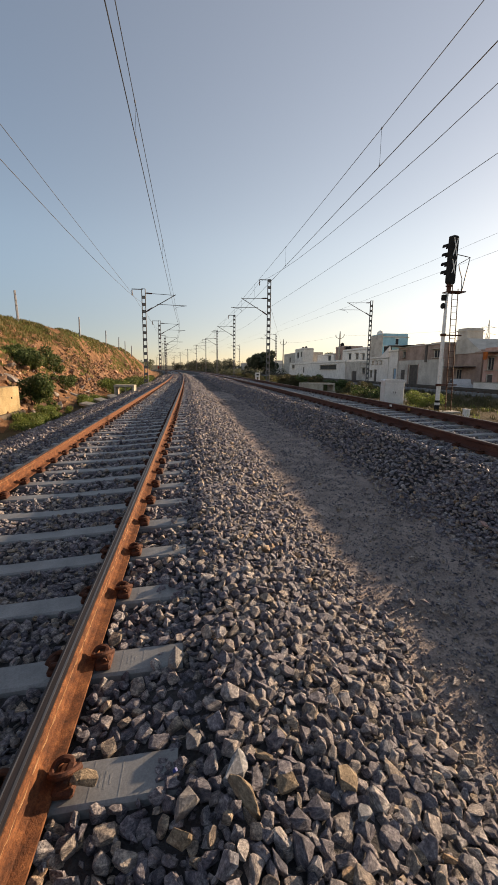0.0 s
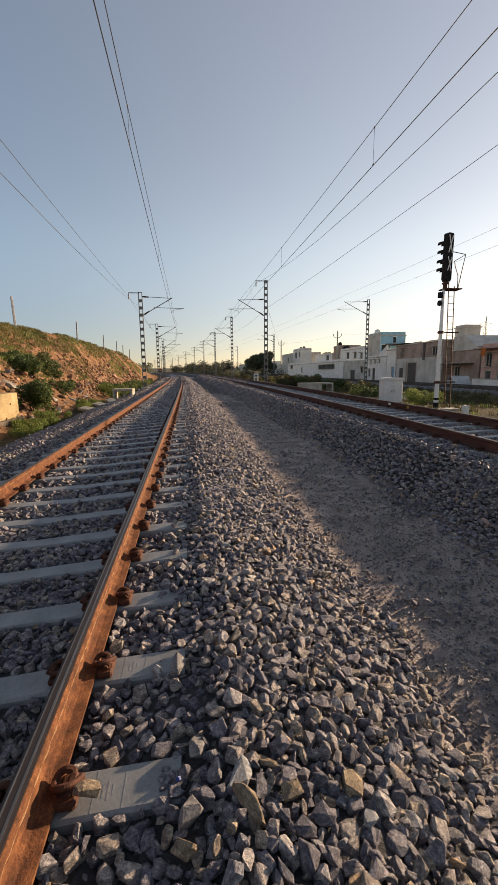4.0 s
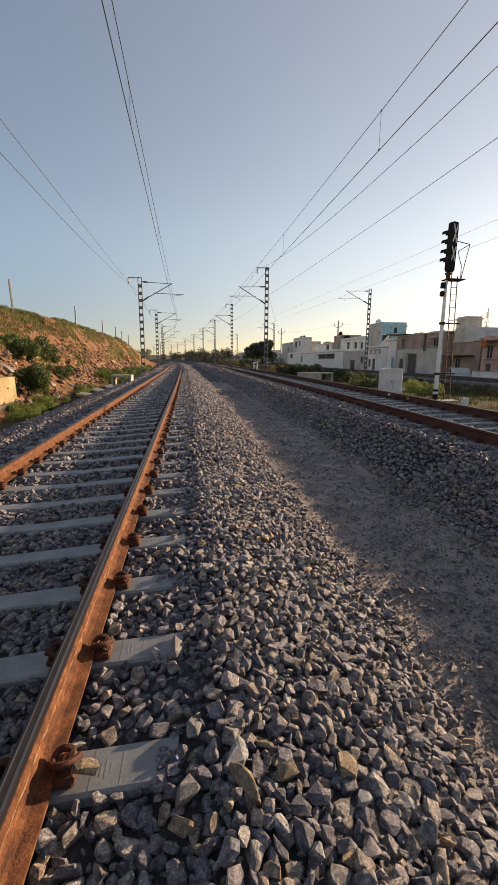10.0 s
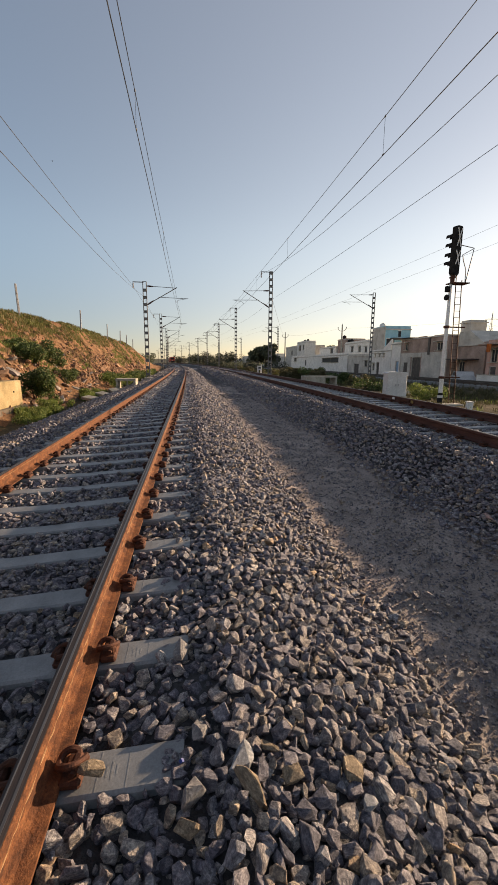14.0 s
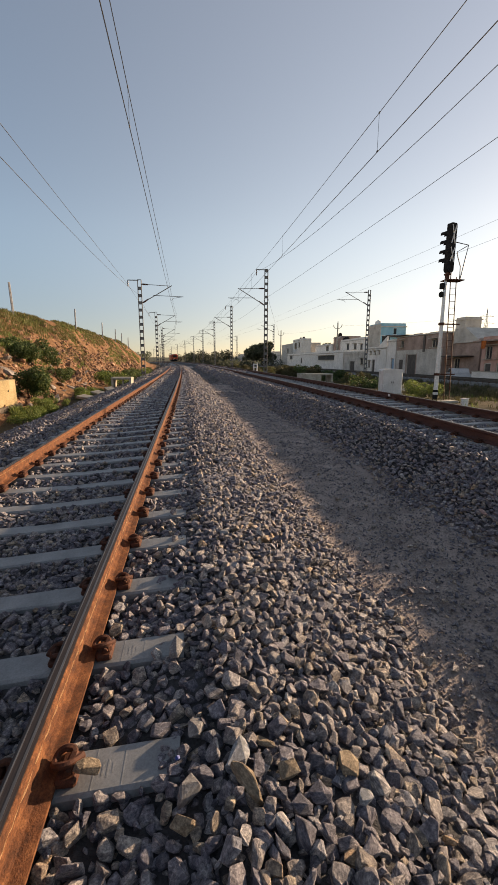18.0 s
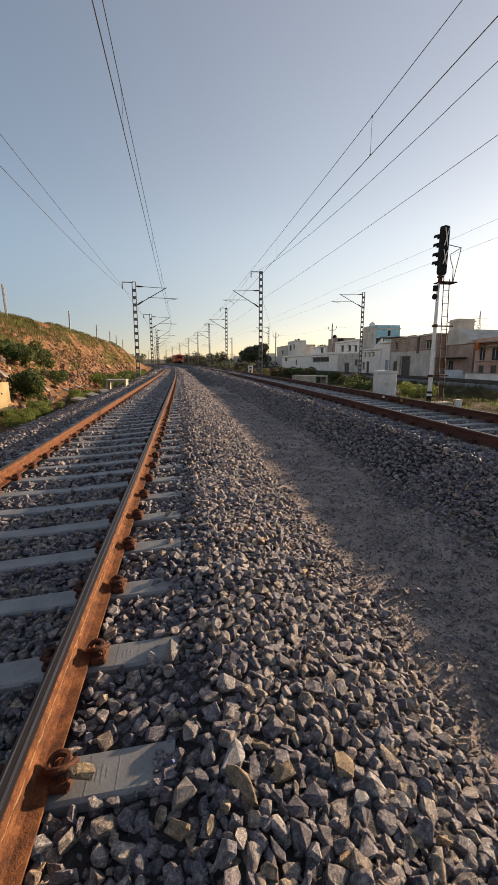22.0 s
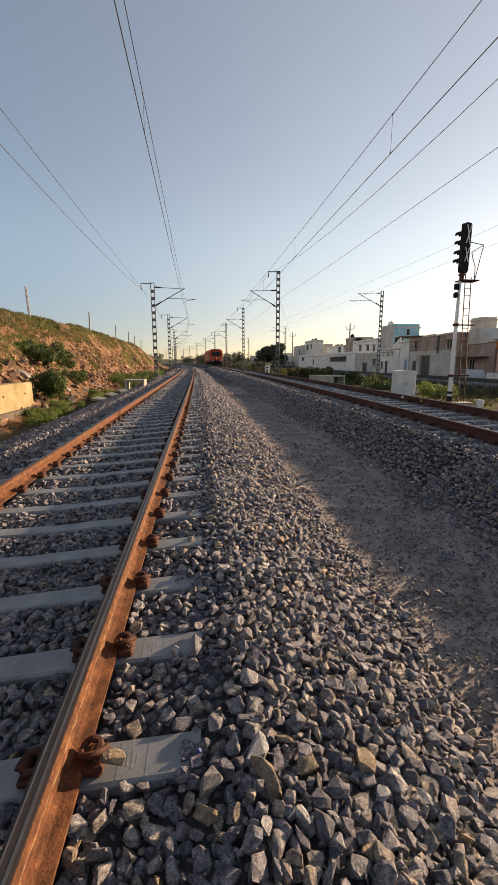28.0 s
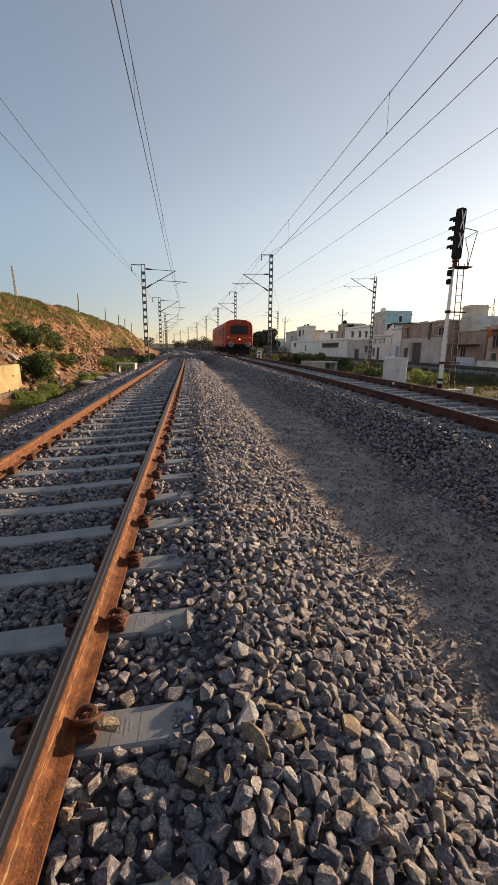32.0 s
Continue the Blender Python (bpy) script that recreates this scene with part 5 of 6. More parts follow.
def stone_shapes(n, points, worn_edge, seed):
    """Crushed rock: a block cut by planes at random, slabs and wedges among them."""
    out = []
    q = np.random.default_rng(seed)
    for _ in range(n):
        bm = bmesh.new()
        dims = np.array([1.08, q.uniform(0.62, 0.95), q.uniform(0.42, 0.78)])
        for _ in range(points):
            d = q.normal(size=3)
            d /= np.max(np.abs(d)) ** 0.9 * np.linalg.norm(d) ** 0.1
            bm.verts.new(Vector(d * dims * 0.5 * q.uniform(0.84, 1.0)))
        bmesh.ops.convex_hull(bm, input=bm.verts)
        bmesh.ops.delete(bm, geom=[v for v in bm.verts if not v.link_faces], context="VERTS")
        if worn_edge:
            bmesh.ops.dissolve_limit(bm, angle_limit=radians(24), verts=bm.verts, edges=bm.edges)
            bmesh.ops.bevel(bm, geom=list(bm.edges), offset=worn_edge, offset_type="OFFSET", segments=1, profile=0.6, affect="EDGES", clamp_overlap=True)
            for v in bm.verts:
                v.co += Vector(q.normal(size=3)) * 0.007
        bmesh.ops.triangulate(bm, faces=bm.faces)
        bm.verts.index_update()
        out.append((np.array([v.co for v in bm.verts]), np.array([[v.index for v in f.verts] for f in bm.faces])))
        bm.free()
    return out


SHAPES = stone_shapes(30, 14, 0, 11)
WORN_SHAPES = stone_shapes(44, 20, 0.026, 12)
GRIT_SHAPES = stone_shapes(16, 8, 0, 13)


def turns(n):
    """Any turn about the upright, then a lean: stones lie rather on their flat sides."""
    yaw, lean, way = RNG.uniform(0, 2 * np.pi, n), RNG.normal(0, 0.85, n), RNG.uniform(0, 2 * np.pi, n)
    c, d = np.cos(yaw), np.sin(yaw)
    o, e = np.zeros(n), np.ones(n)
    spin = np.stack([np.stack([c, -d, o], -1), np.stack([d, c, o], -1), np.stack([o, o, e], -1)], 1)
    kx, ky, cl_, sl = np.cos(way), np.sin(way), np.cos(lean), np.sin(lean)
    v = 1 - cl_
    tip = np.stack([np.stack([cl_ + kx * kx * v, kx * ky * v, ky * sl], -1), np.stack([kx * ky * v, cl_ + ky * ky * v, -kx * sl], -1), np.stack([-ky * sl, kx * sl, cl_], -1)], 1)
    return tip @ spin


def stones_mesh(name, at, size, mat, shapes=None):
    shapes = shapes or SHAPES
    kinds = RNG.integers(0, len(shapes), len(at))
    vs, fs, n = [], [], 0
    for k, (sv, sf) in enumerate(shapes):
        sel = kinds == k
        m = int(sel.sum())
        if not m:
            continue
        v = np.einsum("nij,vj->nvi", turns(m), sv) * size[sel][:, None, None] + at[sel][:, None, :]
        vs.append(v.reshape(-1, 3))
        fs.append((np.arange(m)[:, None, None] * len(sv) + sf[None] + n).reshape(-1, 3))
        n += m * len(sv)
    return fast_mesh(name, np.concatenate(vs), np.concatenate(fs), mat)


PHASE = (1.25, 1.45)


def free_of_track(x, y):
    """False where a rail or a sleeper lies; else how far below the sleepers' top the stones stay."""
    for which in (0, 1):
        o, a, f, u = track_frame(which, y)
        s = x - o.x
        if abs(s) < 1.42:
            d = (y - PHASE[which] + 0.3) % 0.6 - 0.3
            if abs(abs(s) - 0.874) < 0.085:
                return False
            cover = 1.22 + 0.16 * noise.noise(Vector((round((y - d) / 0.6) * 1.7, which, 0)))
            if abs(d) < 0.105 and s < cover:
                return False
    return True


def ballast(y0, y1, mean, seed, drop=0.0, crowd=2.6, gap=0.76, seen=True):
    """Stones thrown one by one, the large ones first; one that would lie in another is left out."""
    q = np.random.default_rng(seed)
    pts, sizes, cells = [], [], {}
    cell = mean * 1.9
    spans = ((-5.0, 1.42), (2.72, 7.7))
    for lo, hi in spans:
        n = int((hi - lo) * (y1 - y0) * crowd / mean ** 2)
        us, ys_ = q.uniform(lo, hi, n), q.uniform(y0, y1, n)
        xs = us + np.array([bend(v) for v in ys_])
        inside = (xs > -0.52 * ys_ - 1.0) & (xs < 0.93 * ys_ + 0.8)
        ok = inside if seen else ~inside
        us, ys_, xs = us[ok], ys_[ok], xs[ok]
        ss = np.sort(np.clip(mean * q.lognormal(0, 0.34, len(us)), mean * 0.45, mean * 1.7))[::-1]
        jit = q.uniform(-0.22, 0.34, len(us))
        for u, y, x, w, k in zip(us.tolist(), ys_.tolist(), xs.tolist(), ss.tolist(), jit.tolist()):
            if 1.30 < u < 2.84 and noise.noise(Vector((y * 2.3, u * 2.3, 4))) < (u - 1.36) * 6 * (1 if u < 2 else 0) + (2.78 - u) * 6 * (1 if u > 2 else 0):
                continue
            i, j = int(x // cell), int(y // cell)
            clash = False
            for a in (i - 1, i, i + 1):
                for b in (j - 1, j, j + 1):
                    for px, py, pw in cells.get((a, b), ()):
                        if (px - x) ** 2 + (py - y) ** 2 < (gap * 0.5 * (pw + w)) ** 2:
                            clash = True
                            break
                    if clash:
                        break
                if clash:
                    break
            if clash or not free_of_track(x, y):
                continue
            cells.setdefault((i, j), []).append((x, y, w))
            lift = 0.012 if u > 0.05 or u < -2.9 else 0.002
            pts.append((x, y, lie(x, y) + lift - drop + k * w + 0.02 * noise.noise(Vector((x * 3, y * 3, 0)))))
            sizes.append(w)
    return np.array(pts), np.array(sizes)


bed = thing("ballast", Matrix(), "grey angular crushed stone ballast along the tracks", "ballast", kind="structure")
p0, s0 = ballast(0.45, 5.0, 0.040, 7, drop=0.010, crowd=3.6, gap=0.60)
p1, s1 = ballast(0.45, 5.0, 0.048, 1, drop=-0.010, crowd=4.0, gap=0.66)
p2, s2 = ballast(5.0, 14.0, 0.054, 2, drop=-0.006, crowd=3.2, gap=0.70)
p3, s3 = ballast(14.0, 40.0, 0.07, 3, crowd=2.4, gap=0.70)
p4, s4 = ballast(40.0, 95.0, 0.18, 4, crowd=1.6, gap=0.66)
p5, s5 = ballast(-5.0, 9.0, 0.075, 5, crowd=2.0, gap=0.72, seen=False)
p6, s6 = ballast(-1.0, 0.45, 0.055, 8, crowd=3.0, gap=0.70)
p5, s5 = np.concatenate([p5, p6]), np.concatenate([s5, s6])
near = (p1[:, 1] < 1.95) & (p1[:, 0] > -0.05) & (p1[:, 0] < 0.85) & (s1 > 0.040)
M_TAN = worn("tan sandstone", (0.15, 0.115, 0.08), (0.23, 0.175, 0.12), (0.33, 0.26, 0.18), 2.2, 9, 0.85, bumpy=1.0, distance=0.010, low=0.4, high=1.5)
M_PALE = worn("pale quartz stone", (0.17, 0.175, 0.18), (0.26, 0.262, 0.265), (0.37, 0.37, 0.368), 2.2, 9, 0.85, bumpy=0.8, distance=0.006)
M_PINKISH = worn("pinkish stone", (0.26, 0.16, 0.14), (0.36, 0.23, 0.20), (0.44, 0.30, 0.26), 2.2, 9, 0.9, bumpy=0.8, distance=0.006)
M_GREYISH = worn("coarse grey stone", (0.12, 0.115, 0.12), (0.20, 0.19, 0.185), (0.32, 0.30, 0.28), 2.0, 8, 0.8, bumpy=1.0, distance=0.009)
# single stones that stand out by their colour or size
MARKED = ((-0.39, 1.205, 0.045, 0.105, 0.08, 0.07, M_TAN), (0.145, 1.18, 0.045, 0.14, 0.11, 0.10, M_PALE), (0.165, 1.075, 0.045, 0.19, 0.085, 0.085, M_TAN), (0.31, 1.11, 0.035, 0.09, 0.085, 0.06, M_TAN),
          (-0.10, 1.775, 0.05, 0.13, 0.09, 0.09, M_GREYISH), (0.245, 1.22, 0.035, 0.10, 0.06, 0.05, M_TAN), (0.61, 1.965, -0.03, 0.06, 0.05, 0.05, M_PALE), (0.55, 1.145, -0.02, 0.12, 0.10, 0.09, M_TAN),
          (-0.055, 0.985, 0.04, 0.09, 0.08, 0.08, M_TAN), (-0.04, 1.08, 0.04, 0.10, 0.07, 0.14, M_GREYISH), (-0.01, 1.32, 0.035, 0.12, 0.10, 0.10, M_GREYISH), (0.475, 1.695, -0.03, 0.09, 0.05, 0.05, M_TAN),
          (0.565, 1.03, -0.03, 0.07, 0.07, 0.06, M_PALE), (3.0, 3.57, -0.09, 0.13, 0.11, 0.10, M_PINKISH), (0.25, 3.1, 0.06, 0.09, 0.07, 0.07, M_PALE))
for arr in ("top", "fill"):
    at, size_of = (p1, s1) if arr == "top" else (p0, s0)
    free = np.ones(len(at), bool)
    for x, y, z, sx, sy, sz, mat in MARKED:
        free &= np.hypot(at[:, 0] - x, at[:, 1] - y) > (0.30 if arr == "top" else 0.12) * (sx + sy) / 2 + 0.15 * size_of
    if arr == "top":
        p1, s1, near = p1[free], s1[free], near[free]
    else:
        p0, s0 = p0[free], s0[free]
ids = np.nonzero(near)[0][:300]
keep = np.ones(len(p1), bool)
keep[ids] = False
SHAPE_MESHES = []
for sv, sf in WORN_SHAPES:
    SHAPE_MESHES.append(fast_mesh("stone", sv, sf, M_STONE_OWN))
for i in ids:
    o = part("stone", SHAPE_MESHES[int(i) % len(SHAPE_MESHES)], None, bed)
    o.matrix_basis = Matrix.LocRotScale(Vector(p1[i]), Euler((random.gauss(0, 0.65), random.gauss(0, 0.65), random.uniform(0, 6.28))), Vector((1, 1, 1)) * float(s1[i]))
close = keep & (p1[:, 1] < 2.7)
for nm, p, s in (("near_stones", p1[close], s1[close]), ("inner_stones", np.concatenate([p1[keep & ~close], p0]), np.concatenate([s1[keep & ~close], s0])), ("middle_stones", p2, s2), ("far_stones", p3, s3), ("farthest_stones", p4, s4), ("side_stones", p5, s5)):
    part(nm, stones_mesh(nm, p, s, M_STONE, WORN_SHAPES if nm == "near_stones" else SHAPES), None, bed, kind="stuff")

for k, (x, y, z, sx, sy, sz, mat) in enumerate(MARKED):
    me = fast_mesh("stone", WORN_SHAPES[k][0], WORN_SHAPES[k][1], mat)
    o = part("stone", me, None, bed, "tan stone" if mat is M_TAN else "coarse grey stone" if mat is M_GREYISH else "pinkish stone" if mat is M_PINKISH else "pale grey stone")
    o.matrix_basis = Matrix.LocRotScale(Vector((x, y, z)), Euler((0.25 * math.sin(2.1 * k), 0.25 * math.cos(1.7 * k), 1.1 * k)), Vector((sx, sy, sz)) * 0.86)
scrap = thing("plastic_scrap", pose(-0.078, 1.195, 0.045, 20, 10, 30), "small scrap of blue plastic among the stones", "scrap")
M_SCRAP = worn("blue plastic", (0.02, 0.04, 0.18), (0.03, 0.06, 0.26), (0.04, 0.08, 0.32), 40, 90, 0.5)
part("scrap_sheet", Build().add([(-0.009, -0.005, 0), (0.0, -0.006, 0.006), (0.009, -0.004, 0.002), (0.008, 0.006, 0.005), (-0.002, 0.007, 0.008), (-0.009, 0.005, 0.003)], [(0, 1, 4, 5), (1, 2, 3, 4)]), M_SCRAP, scrap)

q = random.Random(9)
pp, ps = [], []
while len(pp) < 60000:
    yy = 1.0 + 21 * q.random() ** 1.6 if len(pp) < 42000 else 18 + 50 * q.random() ** 1.4 if len(pp) < 54000 else q.uniform(-5, 1.2)
    uu = q.uniform(1.3, 2.85)
    x = uu + bend(yy)
    ps.append(1.0 * q.choice((0.006, 0.008, 0.010, 0.012, 0.014, 0.016, 0.02, 0.024, 0.032)) * q.uniform(0.8, 1.3) * (1 if q.random() < 0.96 else 2.3) * (1 if yy < 20 else 1.5))
    pp.append((x, yy, ground_z(x, yy) + 0.22 * ps[-1]))
tagged(new("path_gravel", stones_mesh("path_gravel", np.array(pp), np.array(ps), M_STONE, GRIT_SHAPES)), "loose grit and pebbles on the dust path", "gravel", kind="stuff")

rp, rs = [], []
for x, y, z in strew(9000, -11.4, -6.8, 12, 75, 0.05, 12):
    u = x - bend(y)
    if u < -9.2 and noise.noise(Vector((u * 0.6, y * 0.3, 5.0))) < 0.05:
        continue
    f = 0.35 + 0.65 * max(0, 1 - (-7 - u) / 4.0)
    rp.append((x, y, z + 0.02))
    rs.append(min(0.8, 0.19 * random.lognormvariate(0, 0.6) * f + 0.03))
M_RUBBLE = worn("rubble stone", (0.153, 0.0886, 0.0576), (0.245, 0.148, 0.096), (0.347, 0.226, 0.154), 3, 25, 0.95, bumpy=0.6, distance=0.03,
                island=[(0.0, (0.6, 0.6, 0.62)), (0.5, (1.0, 0.95, 0.9)), (0.9, (1.3, 1.2, 1.1)), (1.0, (1.5, 1.5, 1.5))])
tagged(new("bank_rubble", stones_mesh("bank_rubble", np.array(rp), np.array(rs), M_RUBBLE)), "reddish rubble and broken rock strewn over the bank", "rubble", kind="stuff")

M_ROCK = worn("grey brown rock", (0.144, 0.12, 0.108), (0.24, 0.21, 0.186), (0.36, 0.318, 0.282), 1.6, 7, 0.9, bumpy=0.9, distance=0.05)
for k, (x, y, sx, sy, sz) in enumerate(((-8.45, 20.4, 1.1, 0.7, 0.45), (-8.25, 22.0, 1.3, 0.6, 0.4), (-7.75, 23.0, 0.9, 0.6, 0.4), (-7.4, 24.4, 1.0, 0.6, 0.35), (-7.0, 22.3, 0.7, 0.5, 0.4),
                                        (-7.3, 26.6, 0.8, 0.6, 0.4), (-6.9, 28.4, 0.7, 0.5, 0.35), (-8.9, 21.4, 0.8, 0.5, 0.4), (-7.7, 29.8, 0.9, 0.6, 0.4), (-6.6, 25.6, 0.6, 0.4, 0.3))):
    rock = thing("boulder", pose(x, y, ground_z(x, y) + 0.04) @ Matrix.LocRotScale(None, Euler((0.2, 0.45, 1.3 * k)), Vector((sx, sy, sz))), "grey brown rock slab half buried in the bank", "rock", "rocks on the bank")
    part("rock_body", fast_mesh("boulder", *WORN_SHAPES[(k + 3) % len(WORN_SHAPES)], M_ROCK), None, rock)

q = random.Random(31)
for k in range(46):
    yy = q.uniform(16.5, 36)
    uu = -6.7 - 2.6 * q.random() ** 1.4
    x = uu + bend(yy)
    w = q.uniform(0.22, 0.62)
    rock = thing("boulder", pose(x, yy, ground_z(x, yy) + 0.1 * w) @ Matrix.LocRotScale(None, Euler((q.gauss(0, 0.35), q.gauss(0.2, 0.35), q.uniform(0, 6.3))), Vector((w, w * q.uniform(0.5, 0.9), w * q.uniform(0.4, 0.7)))),
                 "broken brown rock lying at the foot of the bank", "rock", "rocks on the bank")
    part("rock_body", fast_mesh("boulder", *WORN_SHAPES[k % len(WORN_SHAPES)], M_ROCK if k % 3 else M_RUBBLE), None, rock)

# ---- the train ----


def train_thing():
    root = thing("railcar", Matrix(), "orange red diesel railcar with lit headlamp on the second track", "train")
    # body section, across and up; the front is at y = 0 and the car reaches ahead along +y
    sec = [(-1.55, 1.05), (-1.58, 1.6), (-1.58, 2.95), (-1.54, 3.45), (-1.38, 3.76), (-0.88, 3.98), (0, 4.06), (0.88, 3.98), (1.38, 3.76), (1.54, 3.45), (1.58, 2.95), (1.58, 1.6), (1.55, 1.05)]

    def scaled(k, dz):
        return [(x * k, 1.05 + (z - 1.05) * dz) for x, z in sec]

    b = Build()
    rings = [(0.0, 0.965, 0.96), (0.10, 0.99, 0.985), (0.35, 1.0, 1.0), (20.6, 1.0, 1.0), (20.95, 0.97, 0.97)]
    vs, fs, n = [], [], len(sec)
    for y, k, dz in rings:
        vs += [(x, y, z) for x, z in scaled(k, dz)]
    for i in range(len(rings) - 1):
        for k in range(n):
            l = (k + 1) % n
            fs.append((i * n + k, i * n + l, (i + 1) * n + l, (i + 1) * n + k))
    fs += [tuple(range(n))[::-1], tuple((len(rings) - 1) * n + k for k in range(n))]
    body = part("body", b.add(vs, fs), M_TRAIN, root, "orange red car body")
    part("roof_sheet", Build().sweep([(-1.40, 3.75), (-1.40, 3.79), (-0.88, 4.02), (0, 4.10), (0.88, 4.02), (1.40, 3.79), (1.40, 3.75), (0.88, 3.97), (0, 4.05), (-0.88, 3.97)],
                                     [((0, 0.9, 0), (1, 0, 0), (0, 0, 1)), ((0, 20.6, 0), (1, 0, 0), (0, 0, 1))]), M_TRAIN_ROOF, root, "grey brown roof")
    scr = [(-0.98, 2.40), (0.98, 2.40), (1.04, 2.48), (1.02, 3.28), (0.95, 3.36), (-0.95, 3.36), (-1.02, 3.28), (-1.04, 2.48)]
    part("windscreen", Build().sweep(scr[::-1], [((0, -0.02, 0), (1, 0, 0), (0, 0, 1)), ((0, 0.05, 0), (1, 0, 0), (0, 0, 1))]), M_PANE, body, "wide dark windscreen")
    part("windscreen_bar", Build().box(0, -0.03, 2.88, 0.04, 0.03, 0.94), M_BLACK, body)
    for s in (-1, 1):
        part("wiper", Build().tube([(s * 0.55, -0.045, 2.36), (s * 0.25, -0.045, 3.0)], 0.015, 5), M_BLACK, body)
        part("front_stripe", Build().box(s * 0.82, -0.018, 2.05, 1.25, 0.02, 0.16, 0.004), M_TRAIN_LIGHT, body, "paler orange stripe")
        bf = part("buffer", Build().lathe([(0.10, 0), (0.10, 0.32), (0.25, 0.34), (0.25, 0.40), (0.22, 0.43)], 18, pose(s * 0.98, 0, 1.30, 90, 0, 0)), M_STEEL, root, "round steel buffer")
        part("buffer_ring", Build().lathe([(0.26, 0.335), (0.28, 0.345), (0.28, 0.38), (0.26, 0.39)], 18, pose(s * 0.98, 0, 1.30, 90, 0, 0)), M_WHITE, bf, "pale ring")
        part("marker_lamp", Build().lathe([(0.08, 0), (0.08, 0.05), (0.05, 0.06)], 12, pose(s * 1.25, -0.01, 2.08, 90, 0, 0)), M_WHITE, body)
    part("headlamp", Build().lathe([(0.065, 0), (0.065, 0.05), (0.04, 0.07)], 14, pose(0.05, -0.01, 1.86, 90, 0, 0)), M_LAMP, body, "lit white headlamp")
    part("roof_lamp", Build().lathe([(0.20, 0), (0.20, 0.10), (0.15, 0.13)], 14, pose(0.0, 0.02, 3.68, 90, 0, 0)), M_STEEL, body)
    part("front_beam", Build().box(0, -0.02, 1.16, 2.9, 0.22, 0.34, 0.02), M_BLACK, root)
    part("coupler", Build().box(0, -0.25, 1.1, 0.22, 0.5, 0.26, 0.03), M_BLACK, root)
    part("obstacle_guard", Build().box(0, 0.15, 0.62, 2.5, 0.1, 0.75, 0.02, taper=1.0), M_BLACK, root)
    for s in (-1, 1):
        for i in range(2):
            part("side_window", Build().box(s * 1.585, 4.7 + i * 1.5, 2.75, 0.03, 0.8, 0.75, 0.006), M_PANE, body)
        for i in range(5):
            grille = part("louvre_panel", Build().box(s * 1.586, 8.3 + i * 2.3, 2.6, 0.03, 1.7, 1.1, 0.006), M_TRAIN_LIGHT, body, "ribbed side panel")
            for k in range(6):
                part("slat", Build().box(s * 1.605, 8.3 + i * 2.3, 2.18 + k * 0.17, 0.02, 1.6, 0.05, 0.006), M_TRAIN, grille)
        part("cab_window", Build().box(s * 1.585, 1.0, 2.75, 0.03, 0.8, 0.8, 0.006), M_PANE, body)
        # the open door's dark inside is a black panel on the car side
        part("side_door", Build().box(s * 1.588, 2.6, 2.2, 0.03, 0.85, 2.1, 0.006), M_BLACK, body, "open doorway, its inner shade a dark panel")
        part("side_band", Build().box(s * 1.584, 11.0, 1.62, 0.02, 19.0, 0.55, 0.004), M_TRAIN_LIGHT, body, "paler orange side band")
    part("underframe", Build().box(0, 10.5, 0.92, 2.5, 20.2, 0.3, 0.02), M_BLACK, root)
    for y in (6.5, 10.5, 13.0):
        part("equipment_box", Build().box(0, y, 0.6, 2.3, 1.7, 0.5, 0.03), M_BLACK, root)
    for y0 in (3.2, 17.6):
        bg = part("bogie", Build().box(-1.05, y0, 0.55, 0.14, 3.2, 0.28, 0.03).box(1.05, y0, 0.55, 0.14, 3.2, 0.28, 0.03).box(0, y0, 0.62, 2.1, 0.5, 0.25, 0.03), M_BLACK, root)
        for dy in (-1.2, 1.2):
            for s in (-1, 1):
                part("wheel", Build().lathe([(0.10, -0.07), (0.43, -0.065), (0.455, -0.03), (0.44, 0.06), (0.10, 0.07)], 20, pose(s * 0.84, y0 + dy, 0.455, 0, 90, 0)), M_STEEL, bg)
    return root


train = train_thing()


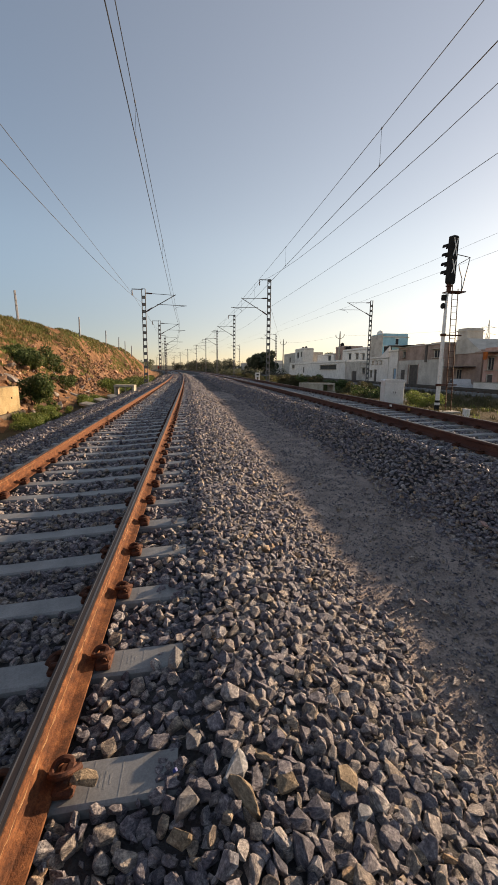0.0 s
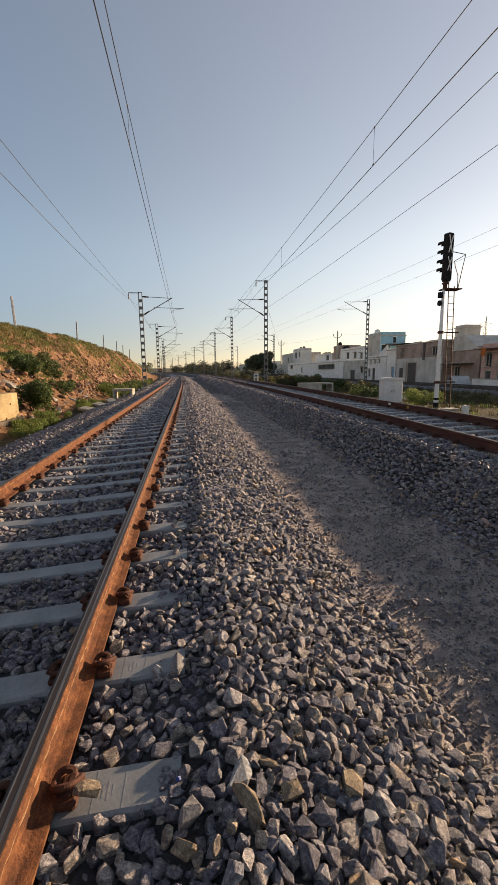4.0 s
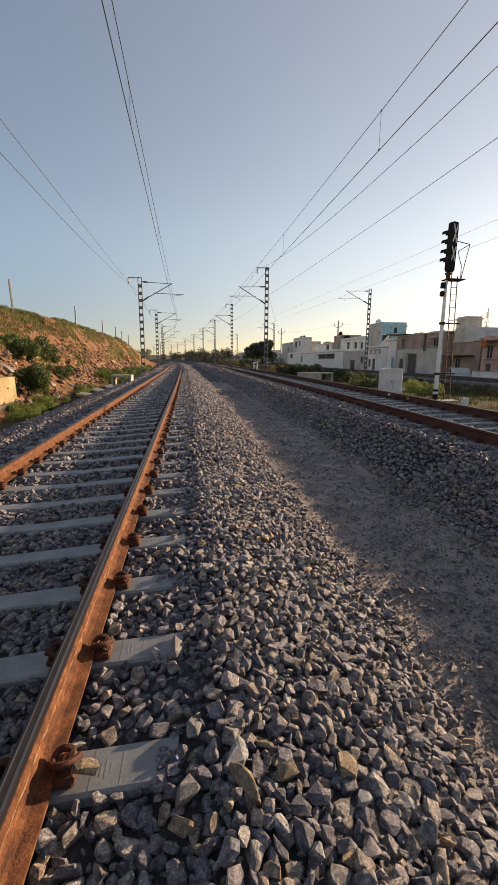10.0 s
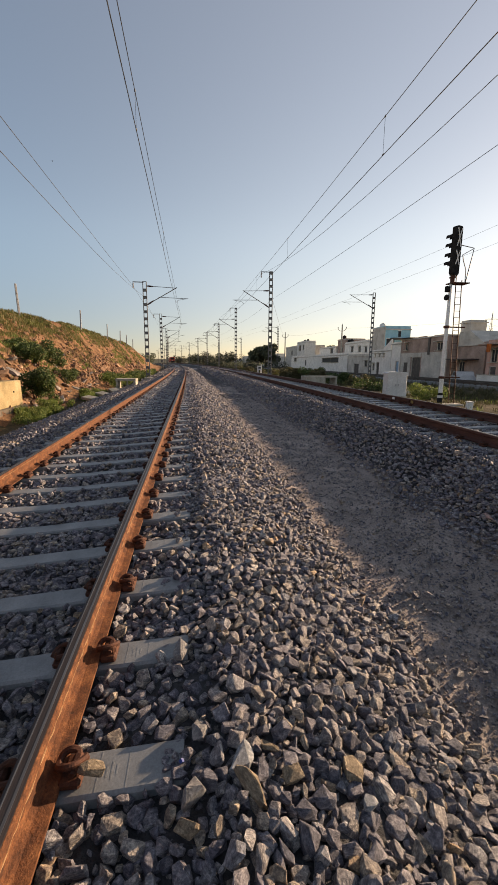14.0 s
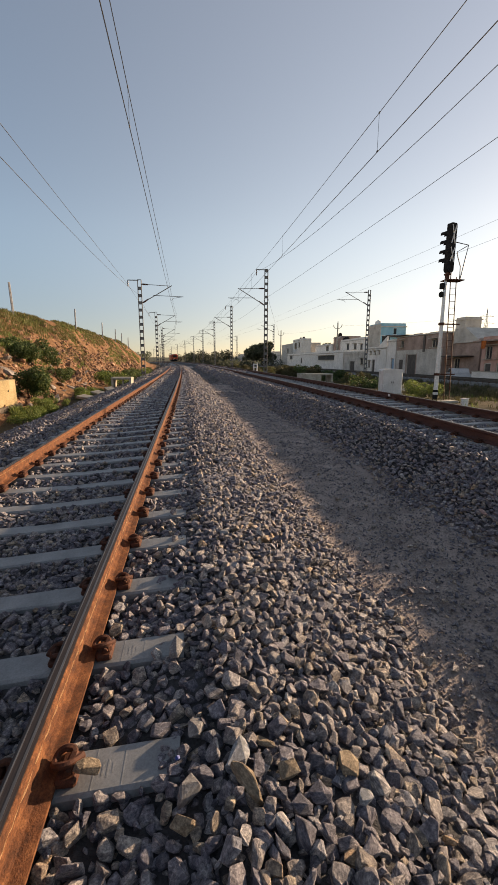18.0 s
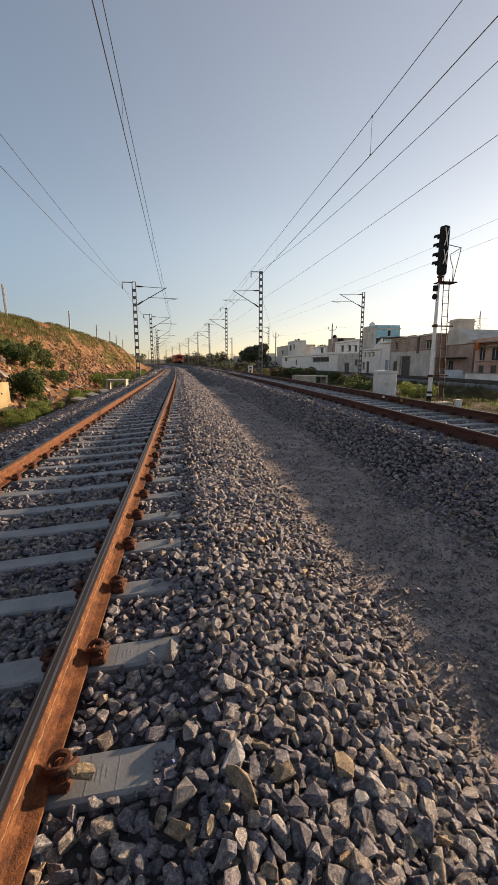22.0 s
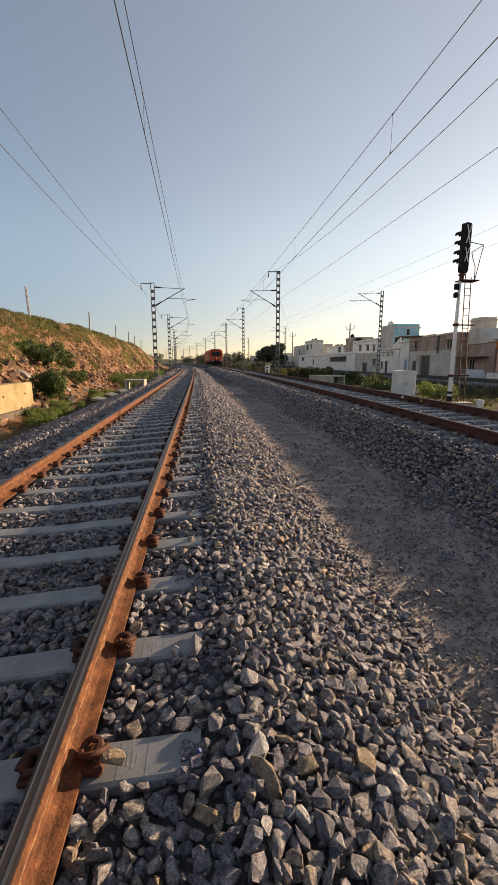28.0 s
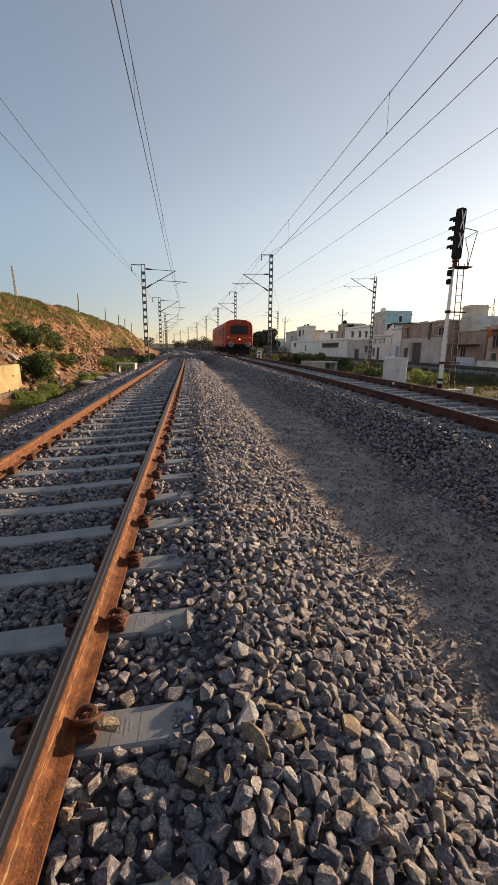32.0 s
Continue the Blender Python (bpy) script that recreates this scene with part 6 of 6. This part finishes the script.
def bird_thing():
    root = thing("bird", Matrix(), "small dark bird in flight with raised wings", "bird")
    part("body", Build().lathe([(0.005, -0.17), (0.035, -0.10), (0.055, 0.0), (0.045, 0.08), (0.03, 0.12), (0.035, 0.15), (0.02, 0.18), (0.004, 0.21)], 8, pose(0, 0, 0, 0, 90, 0)), M_FEATHER, root)
    part("tail", Build().add([(-0.14, -0.02, 0.0), (-0.14, 0.02, 0.0), (-0.30, 0.06, 0.01), (-0.30, -0.06, 0.01), (-0.22, 0, 0.02)], [(0, 1, 4), (1, 2, 4), (2, 3, 4), (3, 0, 4)]), M_FEATHER, root)
    wings = []
    for s in (-1, 1):
        vs = [(0.08, 0, 0), (-0.09, 0, 0), (-0.11, s * 0.2, 0.02), (-0.02, s * 0.42, 0.0), (0.06, s * 0.22, 0.02)]
        vs = [(x * 0.8, y * 0.72, z) for x, y, z in vs]
        vs += [(x, y, z - 0.012) for x, y, z in vs]
        wings.append(part("wing", Build().add(vs, [(0, 1, 2, 3, 4), (9, 8, 7, 6, 5), (0, 5, 6, 1), (1, 6, 7, 2), (2, 7, 8, 3), (3, 8, 9, 4), (4, 9, 5, 0)]), M_FEATHER, root))
    for ob in root.children:
        ob.data.transform(Matrix.Scale(0.6, 4))
    return root, wings


bird, bird_wings = bird_thing()


def train_pose(front):
    """The car stands on the second track with its front at that many metres ahead."""
    o, a, f, u = track_frame(1, front)
    p, _, _, _ = track_frame(1, front + 17.5)
    ahead = (p - o).normalized()
    across = Vector((ahead.y, -ahead.x, 0)).normalized()
    return as_matrix(o + Vector((0, 0, 0.184)), across, ahead, across.cross(ahead))


BIRD = [(0.0, 90.0, -20.0, 24.0), (11.0, 76.0, 62.0, 14.0), (12.6, 12.07, 60.0, 16.0), (13.0, 3.03, 60.0, 19.84), (13.5, -7.46, 60.0, 23.62), (14.0, -17.4, 60.0, 26.65), (18.0, -60.0, 50.0, 30.0), (27.0, -34.0, 24.0, 13.0),
        (28.8, -5.97, 23.9, 14.0), (29.0, -3.31, 23.9, 14.27), (29.2, -0.58, 23.9, 14.31), (29.4, 1.74, 23.9, 13.92), (29.6, 4.36, 23.9, 13.76), (29.8, 6.44, 23.9, 13.48),
        (30.2, 10.79, 23.9, 12.58), (30.4, 12.72, 23.9, 12.16), (30.8, 15.89, 23.9, 11.47), (31.0, 18.9, 23.9, 11.0), (32.0, 27.0, 24.0, 10.0)]


def motions():
    walk(train, [(t, train_pose(47.0 + 13.0 * (32.0 - t))) for t in [i * 0.5 for i in range(65)]])
    walk(bird, [(t, pose(x, y, z, 0, 0, -8)) for t, x, y, z in BIRD])
    for s, wing in zip((-1, 1), bird_wings):
        walk(wing, [(i * 0.125, pose(0, 0, 0.02, s * (32 if i % 2 else -20), 0, 0)) for i in range(257)])


motions()
